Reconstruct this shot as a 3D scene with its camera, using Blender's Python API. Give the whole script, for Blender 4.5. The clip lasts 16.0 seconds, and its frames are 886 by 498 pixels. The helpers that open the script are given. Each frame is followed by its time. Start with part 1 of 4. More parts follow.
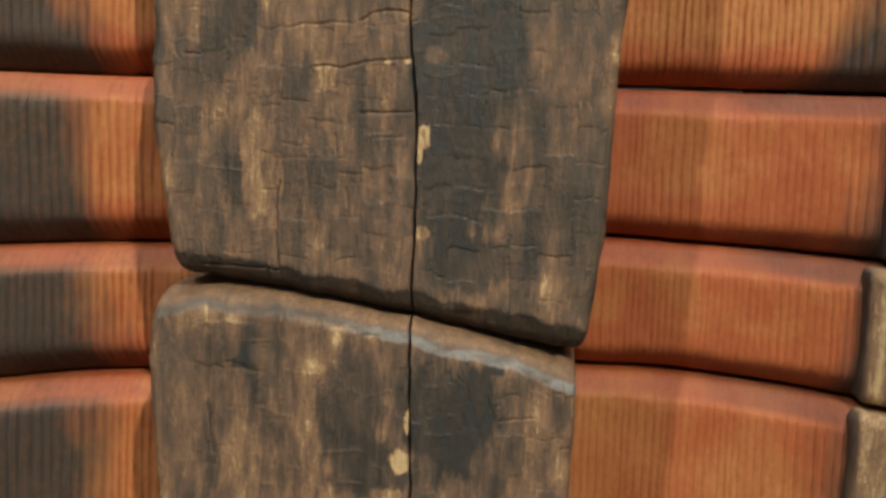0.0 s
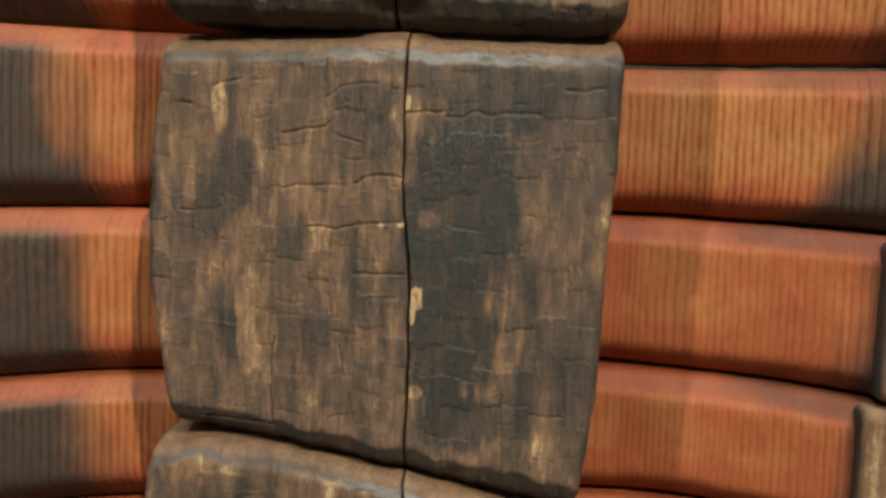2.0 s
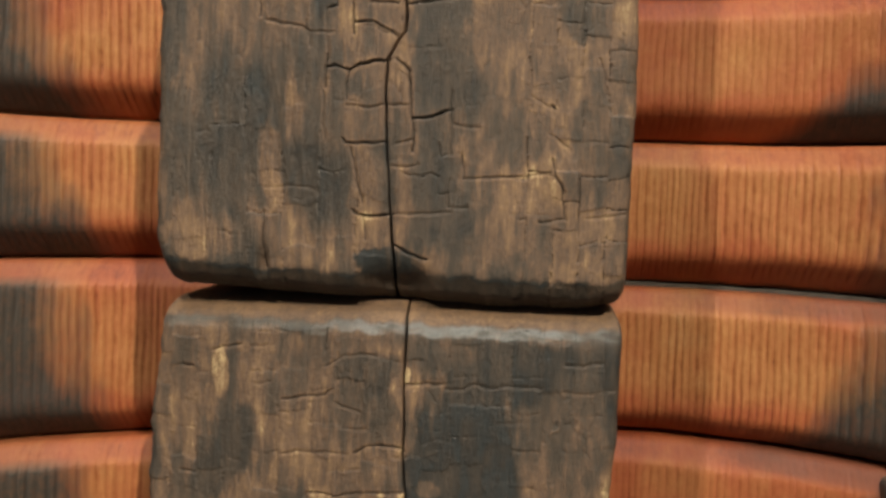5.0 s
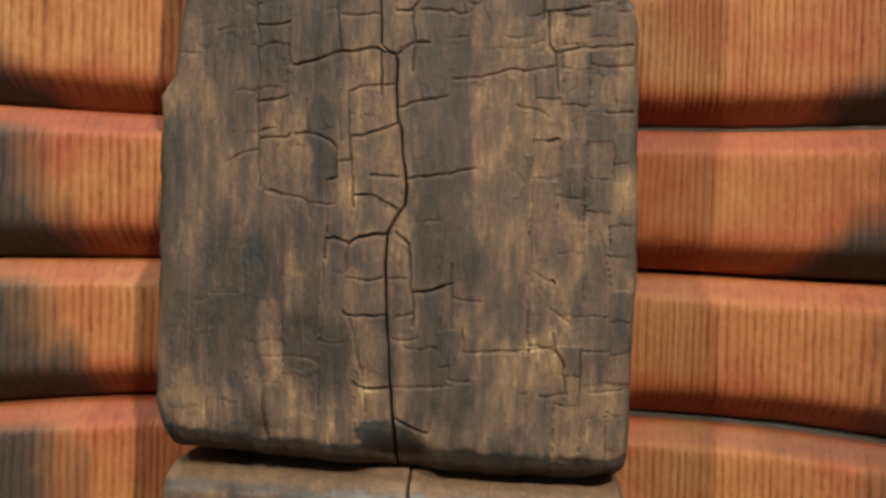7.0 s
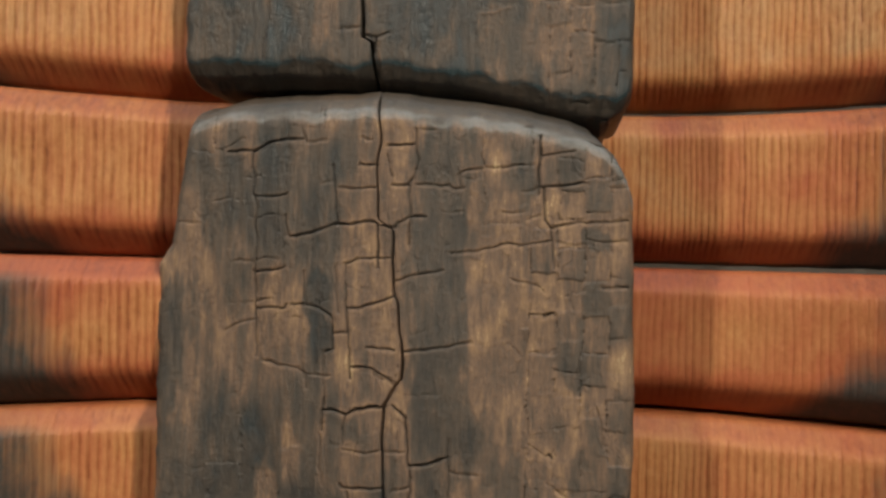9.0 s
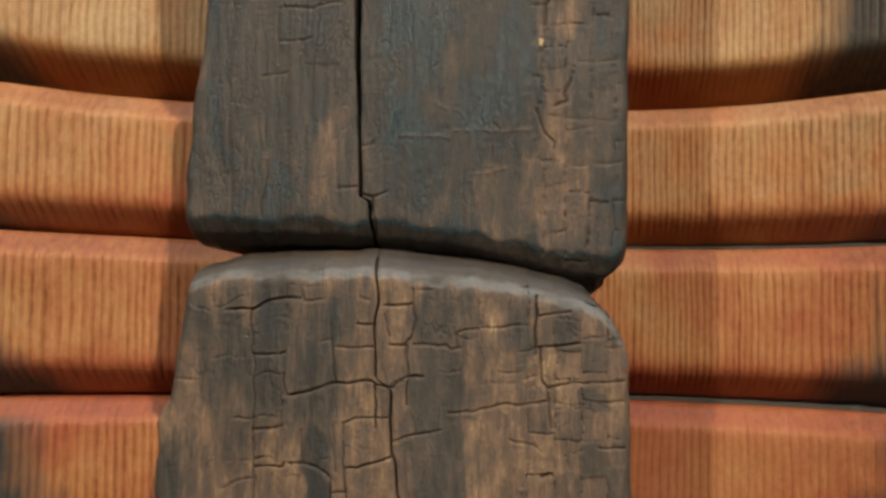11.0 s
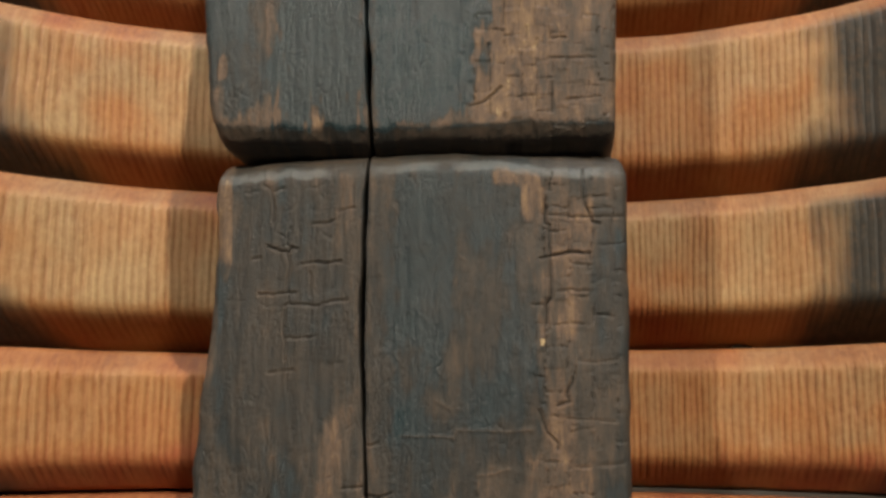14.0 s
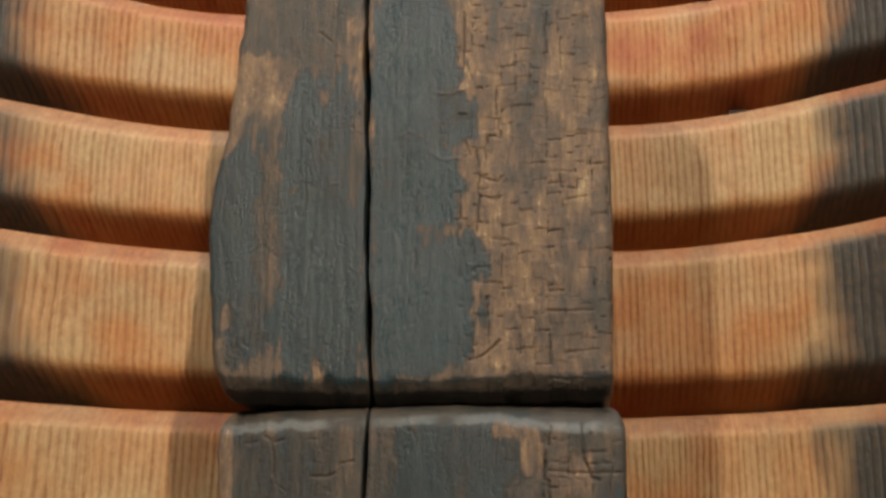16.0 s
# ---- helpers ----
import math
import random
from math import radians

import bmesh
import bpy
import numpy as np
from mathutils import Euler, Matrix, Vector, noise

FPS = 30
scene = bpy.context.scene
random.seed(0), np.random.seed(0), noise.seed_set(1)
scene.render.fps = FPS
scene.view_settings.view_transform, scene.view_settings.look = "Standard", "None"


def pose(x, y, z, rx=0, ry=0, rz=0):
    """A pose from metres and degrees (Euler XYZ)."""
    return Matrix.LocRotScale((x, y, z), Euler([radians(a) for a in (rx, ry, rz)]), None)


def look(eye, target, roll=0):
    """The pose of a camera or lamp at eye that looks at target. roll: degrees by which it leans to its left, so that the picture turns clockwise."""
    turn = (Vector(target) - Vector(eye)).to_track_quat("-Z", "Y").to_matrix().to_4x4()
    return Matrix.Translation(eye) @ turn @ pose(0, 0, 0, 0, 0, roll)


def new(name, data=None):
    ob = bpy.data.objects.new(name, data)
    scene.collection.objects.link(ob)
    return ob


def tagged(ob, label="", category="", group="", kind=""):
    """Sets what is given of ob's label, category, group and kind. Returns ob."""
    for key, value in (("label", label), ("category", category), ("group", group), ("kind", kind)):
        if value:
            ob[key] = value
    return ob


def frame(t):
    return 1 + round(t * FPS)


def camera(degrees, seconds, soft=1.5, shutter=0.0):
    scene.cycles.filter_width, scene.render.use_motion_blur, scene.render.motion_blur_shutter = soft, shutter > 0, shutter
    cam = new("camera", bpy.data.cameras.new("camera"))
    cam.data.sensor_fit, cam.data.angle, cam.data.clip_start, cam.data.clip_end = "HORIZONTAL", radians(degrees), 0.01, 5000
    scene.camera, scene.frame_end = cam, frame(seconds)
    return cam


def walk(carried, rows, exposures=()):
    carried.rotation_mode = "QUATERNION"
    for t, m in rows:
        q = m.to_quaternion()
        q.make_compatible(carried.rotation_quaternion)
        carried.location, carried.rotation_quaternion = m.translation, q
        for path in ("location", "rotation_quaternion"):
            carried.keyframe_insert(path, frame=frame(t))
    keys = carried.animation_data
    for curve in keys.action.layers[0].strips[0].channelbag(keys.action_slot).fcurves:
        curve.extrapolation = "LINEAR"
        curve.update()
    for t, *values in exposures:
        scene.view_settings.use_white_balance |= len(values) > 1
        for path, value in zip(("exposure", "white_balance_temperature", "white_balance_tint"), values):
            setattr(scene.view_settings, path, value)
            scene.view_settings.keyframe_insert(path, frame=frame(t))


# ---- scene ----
cam = camera(42.0, 16.0, soft=3.0)
PATH = [
    (0, (0.077, -0.587, 0.079), (-0.094, 1.388, -0.189), 2.1),
    (0.5, (0.075, -0.584, 0.1), (-0.091, 1.39, -0.176), 2.1),
    (1, (0.077, -0.582, 0.128), (-0.092, 1.387, -0.175), 2.3),
    (1.5, (0.076, -0.584, 0.139), (-0.092, 1.39, -0.134), 2.3),
    (2, (0.08, -0.584, 0.149), (-0.099, 1.395, -0.079), 2.1),
    (2.5, (0.078, -0.584, 0.166), (-0.097, 1.397, -0.044), 2.1),
    (3, (0.08, -0.583, 0.188), (-0.101, 1.398, -0.015), 2.0),
    (3.5, (0.081, -0.583, 0.209), (-0.105, 1.399, 0.013), 2.0),
    (4, (0.078, -0.583, 0.222), (-0.101, 1.402, 0.06), 1.9),
    (6.5, (0.074, -0.574, 0.308), (-0.11, 1.416, 0.223), 1.6),
    (7, (0.073, -0.575, 0.326), (-0.109, 1.415, 0.253), 1.5),
    (7.5, (0.076, -0.574, 0.344), (-0.116, 1.416, 0.282), 1.5),
    (8, (0.076, -0.575, 0.362), (-0.115, 1.415, 0.315), 1.4),
    (8.5, (0.076, -0.576, 0.377), (-0.116, 1.414, 0.352), 1.4),
    (9, (0.076, -0.575, 0.388), (-0.117, 1.415, 0.397), 1.3),
    (11.5, (0.075, -0.584, 0.446), (-0.116, 1.401, 0.606), 0.9),
    (12, (0.077, -0.586, 0.46), (-0.122, 1.395, 0.654), 0.8),
    (12.5, (0.078, -0.586, 0.472), (-0.125, 1.39, 0.702), 0.6),
    (13, (0.081, -0.589, 0.492), (-0.131, 1.384, 0.739), 0.5),
    (13.5, (0.083, -0.592, 0.511), (-0.134, 1.377, 0.783), 0.4),
    (14, (0.081, -0.597, 0.536), (-0.131, 1.37, 0.831), 0.3),
    (14.5, (0.082, -0.601, 0.554), (-0.131, 1.358, 0.895), 0.2),
    (15, (0.085, -0.604, 0.568), (-0.134, 1.342, 0.974), 0.1),
    (15.5, (0.085, -0.609, 0.587), (-0.133, 1.328, 1.035), 0.1),
    (16, (0.088, -0.615, 0.604), (-0.136, 1.308, 1.105), 0.2),
]
walk(cam, [(t, look(eye, target, roll)) for t, eye, target, roll in PATH],
     exposures=[(0, 0.26, 6500, 10), (6.6, 0.20, 6500, 10), (8, 0.12, 6240, 10), (12, -0.04, 6280, 10), (16, -0.22, 6300, 10)])

# ---- world and lamps ----
world = bpy.data.worlds.new("world")
scene.world = world
world.use_nodes = True
world.node_tree.nodes["Background"].inputs[0].default_value = (0.8, 0.88, 1.0, 1)
world.node_tree.nodes["Background"].inputs[1].default_value = 0.0


def spot(name, eye, target, watts, size, colour, angle=50):
    lamp = bpy.data.lights.new(name, "SPOT")
    lamp.energy, lamp.shadow_soft_size, lamp.color = watts, size, colour
    lamp.spot_size, lamp.spot_blend = radians(angle), 0.6
    ob = new(name, lamp)
    ob.matrix_world = look(eye, target)
    return ob


spot("spot_warm_key", (1.44, -3.40, 3.2), (0.0, 0.1, 0.22), 640, 0.045, (1.0, 0.83, 0.60), 38)
spot("spot_warm_second", (-1.12, -3.45, 3.2), (0.0, 0.1, 0.62), 365, 0.055, (1.0, 0.87, 0.66), 38)
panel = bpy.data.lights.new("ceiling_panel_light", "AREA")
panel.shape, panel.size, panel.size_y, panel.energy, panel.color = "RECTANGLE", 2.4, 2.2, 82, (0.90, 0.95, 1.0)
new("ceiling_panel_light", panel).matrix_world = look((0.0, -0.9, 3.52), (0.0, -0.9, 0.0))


# ---- materials ----
def material(name):
    m = bpy.data.materials.new(name)
    m.use_nodes = True
    nt = m.node_tree
    return m, nt, nt.nodes["Principled BSDF"]


def node(nt, kind, **inputs):
    n = nt.nodes.new(kind)
    for key, value in inputs.items():
        n.inputs[key.replace("_", " ")].default_value = value
    return n


def ramp(nt, source, stops):
    r = nt.nodes.new("ShaderNodeValToRGB")
    e = r.color_ramp.elements
    while len(e) < len(stops):
        e.new(0.5)
    for k, (at, col) in enumerate(stops):
        e[k].position, e[k].color = at, (*col, 1)
    nt.links.new(source, r.inputs[0])
    return r.outputs[0]


def math_node(nt, op, a, b=0.0, clamp=False):
    n = nt.nodes.new("ShaderNodeMath")
    n.operation, n.use_clamp = op, clamp
    for k, v in enumerate((a, b)):
        if isinstance(v, (int, float)):
            n.inputs[k].default_value = v
        else:
            nt.links.new(v, n.inputs[k])
    return n.outputs[0]


def mix(nt, fac, a, b):
    n = nt.nodes.new("ShaderNodeMix")
    n.data_type = "RGBA"
    for k, v in ((0, fac), (6, a), (7, b)):
        if isinstance(v, (int, float)):
            n.inputs[k].default_value = v
        elif isinstance(v, tuple):
            n.inputs[k].default_value = (*v, 1)
        else:
            nt.links.new(v, n.inputs[k])
    return n.outputs[2]


def stretched_noise(nt, scale, detail=4, rough=0.6):
    co = nt.nodes.new("ShaderNodeTexCoord")
    mp = nt.nodes.new("ShaderNodeMapping")
    mp.inputs["Scale"].default_value = scale
    nt.links.new(co.outputs["Object"], mp.inputs[0])
    n = node(nt, "ShaderNodeTexNoise", Scale=1.0, Detail=detail, Roughness=rough)
    nt.links.new(mp.outputs[0], n.inputs["Vector"])
    return n.outputs[0]


def attribute(nt, name):
    a = nt.nodes.new("ShaderNodeAttribute")
    a.attribute_name = name
    return a.outputs["Fac"]


def bump(nt, bsdf, height, strength, distance):
    b = nt.nodes.new("ShaderNodeBump")
    b.inputs["Strength"].default_value, b.inputs["Distance"].default_value = strength, distance
    nt.links.new(height, b.inputs["Height"])
    nt.links.new(b.outputs[0], bsdf.inputs["Normal"])


def old_timber():
    """Charred and weathered wood; tone runs from black char to pale bare wood, with a grey highlight painted along the
    smoothed upper edge.
    """
    m, nt, bsdf = material("charred_timber")
    fibre = stretched_noise(nt, (800, 800, 130), 6, 0.7)
    blotch = stretched_noise(nt, (170, 170, 85), 6, 0.7)
    grit = stretched_noise(nt, (700, 700, 420), 4, 0.7)
    rise = math_node(nt, "MULTIPLY", math_node(nt, "SUBTRACT", fibre, 0.5), 0.60)
    rise = math_node(nt, "ADD", rise, math_node(nt, "MULTIPLY", math_node(nt, "SUBTRACT", blotch, 0.5), 0.62))
    rise = math_node(nt, "ADD", rise, math_node(nt, "MULTIPLY", math_node(nt, "SUBTRACT", grit, 0.5), 0.30))
    base = attribute(nt, "tone")
    calm = math_node(nt, "MAXIMUM", math_node(nt, "ADD", math_node(nt, "MULTIPLY", base, 1.7), -0.02, True), 0.24)
    tone = math_node(nt, "ADD", base, math_node(nt, "MULTIPLY", rise, calm), True)
    fleck = math_node(nt, "MULTIPLY", math_node(nt, "SUBTRACT", stretched_noise(nt, (480, 480, 150), 3, 0.6), 0.62), 1.8)
    tone = math_node(nt, "ADD", tone, math_node(nt, "MULTIPLY", math_node(nt, "MAXIMUM", fleck, 0.0), calm), True)
    col = ramp(nt, tone, [(0.0, (0.037, 0.059, 0.067)), (0.11, (0.040, 0.051, 0.056)), (0.18, (0.044, 0.042, 0.039)), (0.34, (0.086, 0.068, 0.053)),
                          (0.55, (0.162, 0.106, 0.073)), (0.8, (0.285, 0.184, 0.106)), (1.0, (0.56, 0.43, 0.24))])
    # small drying checks, finer than the carved ones
    co = nt.nodes.new("ShaderNodeTexCoord")
    mp = nt.nodes.new("ShaderNodeMapping")
    mp.inputs["Scale"].default_value = (150, 60, 78)
    nt.links.new(co.outputs["Object"], mp.inputs[0])
    bent = nt.nodes.new("ShaderNodeVectorMath")
    bent.operation = "MULTIPLY_ADD"
    wave = node(nt, "ShaderNodeTexNoise", Scale=150.0, Detail=3.0)
    nt.links.new(co.outputs["Object"], wave.inputs["Vector"])
    nt.links.new(wave.outputs["Color"], bent.inputs[0])
    bent.inputs[1].default_value = (0.6, 0.0, 0.6)
    nt.links.new(mp.outputs[0], bent.inputs[2])
    web = node(nt, "ShaderNodeTexVoronoi", Scale=1.0, Randomness=0.85)
    web.feature = "DISTANCE_TO_EDGE"
    nt.links.new(bent.outputs[0], web.inputs["Vector"])
    line = math_node(nt, "SUBTRACT", 1.0, math_node(nt, "MULTIPLY", web.outputs["Distance"], 14.0), True)
    some = math_node(nt, "MULTIPLY", math_node(nt, "SUBTRACT", stretched_noise(nt, (55, 55, 40), 4, 0.65), 0.52), 7.0, True)
    check = math_node(nt, "MULTIPLY", line, some)
    col = mix(nt, math_node(nt, "MULTIPLY", check, 0.38), col, (0.020, 0.016, 0.013))
    # highlight of the upper edge, painted in as a pale bluish grey
    wear_shine = attribute(nt, "wear_shine")
    col = mix(nt, math_node(nt, "MULTIPLY", wear_shine, 0.72), col, (0.27, 0.295, 0.30))
    crack = attribute(nt, "crack")
    nt.links.new(mix(nt, crack, col, (0.012, 0.009, 0.007)), bsdf.inputs["Base Color"])
    rough = ramp(nt, tone, [(0.0, (0.25,) * 3), (0.16, (0.40,) * 3), (0.34, (0.58,) * 3), (1.0, (0.76,) * 3)])
    nt.links.new(mix(nt, wear_shine, rough, (0.26, 0.26, 0.26)), bsdf.inputs["Roughness"])
    bsdf.inputs["Specular IOR Level"].default_value = 0.5
    bump(nt, bsdf, math_node(nt, "ADD", fibre, math_node(nt, "ADD", grit, math_node(nt, "SUBTRACT", math_node(nt, "MULTIPLY", blotch, 1.5), math_node(nt, "MULTIPLY", check, 0.5)))), 0.65, 0.0010)
    return m


def stained_wood():
    """Brushed softwood with an orange stain; grain is the ridge line, char the scorched end and a grey top sheen, hue
    its redness.
    """
    m, nt, bsdf = material("orange_stained_softwood")
    fine = stretched_noise(nt, (1000, 60, 120), 5, 0.7)
    patch = stretched_noise(nt, (26, 8, 20), 4, 0.6)
    mottle = stretched_noise(nt, (260, 60, 190), 5, 0.7)
    grain, char, hue = attribute(nt, "grain"), attribute(nt, "char"), attribute(nt, "hue")
    tone = math_node(nt, "ADD", grain, math_node(nt, "MULTIPLY", math_node(nt, "SUBTRACT", fine, 0.5), 0.60))
    tone = math_node(nt, "ADD", tone, math_node(nt, "MULTIPLY", math_node(nt, "SUBTRACT", mottle, 0.5), 0.90), True)
    yellow = ramp(nt, tone, [(0.0, (0.19, 0.062, 0.022)), (0.4, (0.38, 0.148, 0.050)), (1.0, (0.55, 0.272, 0.104))])
    red = ramp(nt, tone, [(0.0, (0.17, 0.042, 0.020)), (0.4, (0.34, 0.090, 0.037)), (1.0, (0.46, 0.150, 0.057))])
    pale = ramp(nt, tone, [(0.0, (0.22, 0.106, 0.045)), (0.4, (0.365, 0.208, 0.098)), (1.0, (0.570, 0.384, 0.192))])
    lean = math_node(nt, "ADD", hue, math_node(nt, "MULTIPLY", math_node(nt, "SUBTRACT", patch, 0.5), 2.2))
    col = mix(nt, math_node(nt, "MAXIMUM", lean, 0.0, True), yellow, red)
    col = mix(nt, math_node(nt, "MULTIPLY", lean, -1.0, True), col, pale)
    burnt = math_node(nt, "ADD", char, math_node(nt, "MULTIPLY", math_node(nt, "SUBTRACT", grain, 0.5), -0.14))
    burnt = math_node(nt, "ADD", burnt, math_node(nt, "MULTIPLY", math_node(nt, "SUBTRACT", mottle, 0.5), 0.5))
    burnt = math_node(nt, "MULTIPLY", burnt, math_node(nt, "MULTIPLY", char, 3.0, True), True)
    col = mix(nt, math_node(nt, "MULTIPLY", burnt, 0.96), col, (0.040, 0.041, 0.038))
    nt.links.new(col, bsdf.inputs["Base Color"])
    nt.links.new(ramp(nt, mottle, [(0.3, (0.48,) * 3), (0.7, (0.64,) * 3)]), bsdf.inputs["Roughness"])
    bsdf.inputs["Specular IOR Level"].default_value = 0.42
    bump(nt, bsdf, math_node(nt, "ADD", fine, mottle), 0.5, 0.0008)
    return m


def plain(name, col, rough=0.85, scale=6.0):
    m, nt, bsdf = material(name)
    n = stretched_noise(nt, (scale,) * 3, 5, 0.6)
    nt.links.new(ramp(nt, n, [(0.3, tuple(c * 0.88 for c in col)), (0.7, tuple(min(1, c * 1.08) for c in col))]), bsdf.inputs["Base Color"])
    bsdf.inputs["Roughness"].default_value = rough
    return m


TIMBER, STAINED = old_timber(), stained_wood()
# grey of the strips added where the backdrop shows through the gaps
GAP_GREY = plain("gap_grey", (0.085, 0.08, 0.075), 0.95, 300.0)
BACK, WALL, FLOOR, DARK = plain("dark_grey_plaster", (0.06, 0.06, 0.058)), plain("grey_plaster", (0.42, 0.41, 0.39)), plain("grey_concrete", (0.075, 0.072, 0.07)), plain("dark_wood", (0.03, 0.022, 0.016))


# ---- building helpers ----
def part(name, bm, mat, parent=None, label=""):
    me = bpy.data.meshes.new(name)
    bm.to_mesh(me)
    bm.free()
    me.materials.append(mat)
    ob = new(name, me)
    ob.parent = parent
    return tagged(ob, label)


def box(x0, x1, y0, y1, z0, z1, bevel=0.0):
    bm = bmesh.new()
    bmesh.ops.create_cube(bm, size=1, matrix=Matrix.Translation(((x0 + x1) / 2, (y0 + y1) / 2, (z0 + z1) / 2)) @ Matrix.Diagonal((x1 - x0, y1 - y0, z1 - z0, 1)))
    if bevel:
        bmesh.ops.bevel(bm, geom=bm.edges[:], offset=bevel, segments=2, affect="EDGES")
    return bm


def hashed(i, j, seed):
    v = np.sin(i * 127.1 + j * 311.7 + seed * 74.7) * 43758.5453
    return v - np.floor(v)


def vnoise(x, z, seed=0):
    """Smooth value noise between 0 and 1."""
    i, j = np.floor(x), np.floor(z)
    u, v = x - i, z - j
    u, v = u * u * (3 - 2 * u), v * v * (3 - 2 * v)
    a, b = hashed(i, j, seed), hashed(i + 1, j, seed)
    c, d = hashed(i, j + 1, seed), hashed(i + 1, j + 1, seed)
    return (a * (1 - u) + b * u) * (1 - v) + (c * (1 - u) + d * u) * v


def fbm(x, z, seed=0, octaves=4):
    total, amp, norm = 0, 1.0, 0
    for k in range(octaves):
        total, norm = total + amp * vnoise(x * 2**k, z * 2**k, seed + 13 * k), norm + amp
        amp *= 0.55
    return total / norm


def curve(at, points):
    """Straight-line interpolation of (key, value) pairs."""
    keys, values = zip(*points)
    return np.interp(at, keys, values)


def rounded(d, r):
    q = np.clip(1 - d / r, 0, 1)
    return r * (1 - np.sqrt(np.maximum(0, 1 - q * q)))


def cells(x, z, seed):
    """Distance to the borders of staggered, roughly square cells, some borders missing, and a random value for each cell."""
    i = np.floor(x)
    rows = z * (0.75 + 0.6 * hashed(i, 2, seed)) + 7 * hashed(i, 0, seed)
    j = np.floor(rows)
    u, v = x - i, rows - j
    across, along = np.minimum(u, 1 - u), np.minimum(v, 1 - v)
    across = across + 9 * (hashed(i + (u > 0.5), np.floor(z * 0.6), seed + 4) < 0.25)
    along = along + 9 * (hashed(i, j + (v > 0.5), seed + 6) < 0.42)
    return 2 * np.minimum(across, along), hashed(i, j, seed + 9)


def spaced(n, length, fine=(0.0002, 0.0006, 0.0013, 0.0022, 0.0034, 0.0050, 0.0070)):
    edge = np.array(fine) / length
    return np.unique(np.concatenate([np.linspace(0, 1, n), edge, 1 - edge]))


def slab(name, X, Y, Z, back, mat, layers, parent=None, label="", swell=0.0):
    """A solid: a front sheet of points, side walls to the plane y = back, and a flat back."""
    rows, cols = X.shape
    front = np.stack([X, Y, Z], -1).reshape(-1, 3)
    index = np.arange(rows * cols).reshape(rows, cols)
    ring = np.concatenate([index[0, :-1], index[:-1, -1], index[-1, :0:-1], index[:0:-1, 0]])
    rings = [(0.004, 0.6 * swell), (0.012, swell)] if swell else []
    middle, n, last = (Z.min() + Z.max()) / 2, len(ring), ring
    quads = np.stack([index[:-1, :-1], index[:-1, 1:], index[1:, 1:], index[1:, :-1]], -1).reshape(-1, 4)
    points, walls = [front], []
    for step, (deeper, more) in enumerate(rings + [(None, swell)]):
        behind = front[ring].copy()
        behind[:, 1] = back if deeper is None else behind[:, 1] + deeper
        behind[:, 2] += np.where(behind[:, 2] > middle, more, -more)
        k = np.arange(n) + rows * cols + n * step
        walls.append(np.stack([np.roll(last, -1), last, k, np.roll(k, -1)], -1))
        points.append(behind)
        last = k
    wall = np.concatenate(walls)
    faces = [*map(tuple, quads.tolist()), *map(tuple, wall.tolist()), tuple(last[::-1].tolist())]
    me = bpy.data.meshes.new(name)
    me.from_pydata(np.concatenate(points).tolist(), [], faces)
    smooth = np.zeros(len(faces), bool)
    smooth[: len(quads) + (len(wall) if swell else 0)] = True
    me.polygons.foreach_set("use_smooth", smooth)
    for key, values in layers.items():
        a = me.attributes.new(key, "FLOAT", "POINT")
        a.data.foreach_set("value", np.concatenate([values.reshape(-1)] + [values.reshape(-1)[ring]] * (len(points) - 1)).astype(np.float32))
    me.materials.append(mat)
    ob = new(name, me)
    ob.parent = parent
    return tagged(ob, label)


# ---- the room ----
for name, bm, mat in (("floor", box(-4, 4, -5, 1.6, -1.15, -1.0), FLOOR), ("ceiling", box(-4, 4, -5, 1.6, 3.6, 3.75), WALL),
                      ("wall_back", box(-4, 4, 1.6, 1.75, -1.15, 3.75), BACK), ("wall_front", box(-4, 4, -5.15, -5, -1.15, 3.75), WALL),
                      ("wall_left", box(-4.15, -4, -5.15, 1.75, -1.15, 3.75), WALL), ("wall_right", box(4, 4.15, -5.15, 1.75, -1.15, 3.75), WALL)):
    tagged(part(name, bm, mat), "plain grey surface closing the exhibition room", "wall" if "wall" in name else name, kind="structure")

tagged(part("plinth", box(-0.42, 0.42, -0.02, 0.42, -1.0, -0.25, 0.006), FLOOR), "plain grey plinth under the stacked timber", "plinth")
tagged(part("core_beam", box(-0.055, 0.075, 0.145, 0.30, -0.25, 1.15, 0.004), DARK), "dark upright beam behind the column of blocks", "beam")

# ---- the column of old charred blocks ----
SEAM = [(-0.25, 0.015), (-0.125, 0.0139), (-0.077, 0.0114), (-0.028, 0.011), (0.008, 0.0126), (0.049, 0.0115), (0.078, 0.0102), (0.107, 0.0069), (0.149, 0.0061), (0.190, 0.0065),
        (0.194, -0.0005), (0.208, -0.0005), (0.236, -0.0032), (0.272, -0.0059), (0.292, -0.0070), (0.312, -0.0066), (0.320, -0.0025), (0.326, 0.0020), (0.334, 0.0028), (0.348, 0.0008),
        (0.362, -0.0001), (0.369, -0.0029), (0.399, -0.0037), (0.404, -0.0118), (0.432, -0.0125), (0.442, -0.0110), (0.464, -0.0125)]
SEAM += [(0.472, -0.0160), (0.484, -0.0170), (0.4945, -0.0185), (0.497, -0.0233), (0.535, -0.0246), (0.582, -0.0267), (0.625, -0.0262), (0.678, -0.0245), (0.691, -0.0224), (0.754, -0.0255), (0.837, -0.0268), (0.908, -0.0291), (1.04, -0.031)]
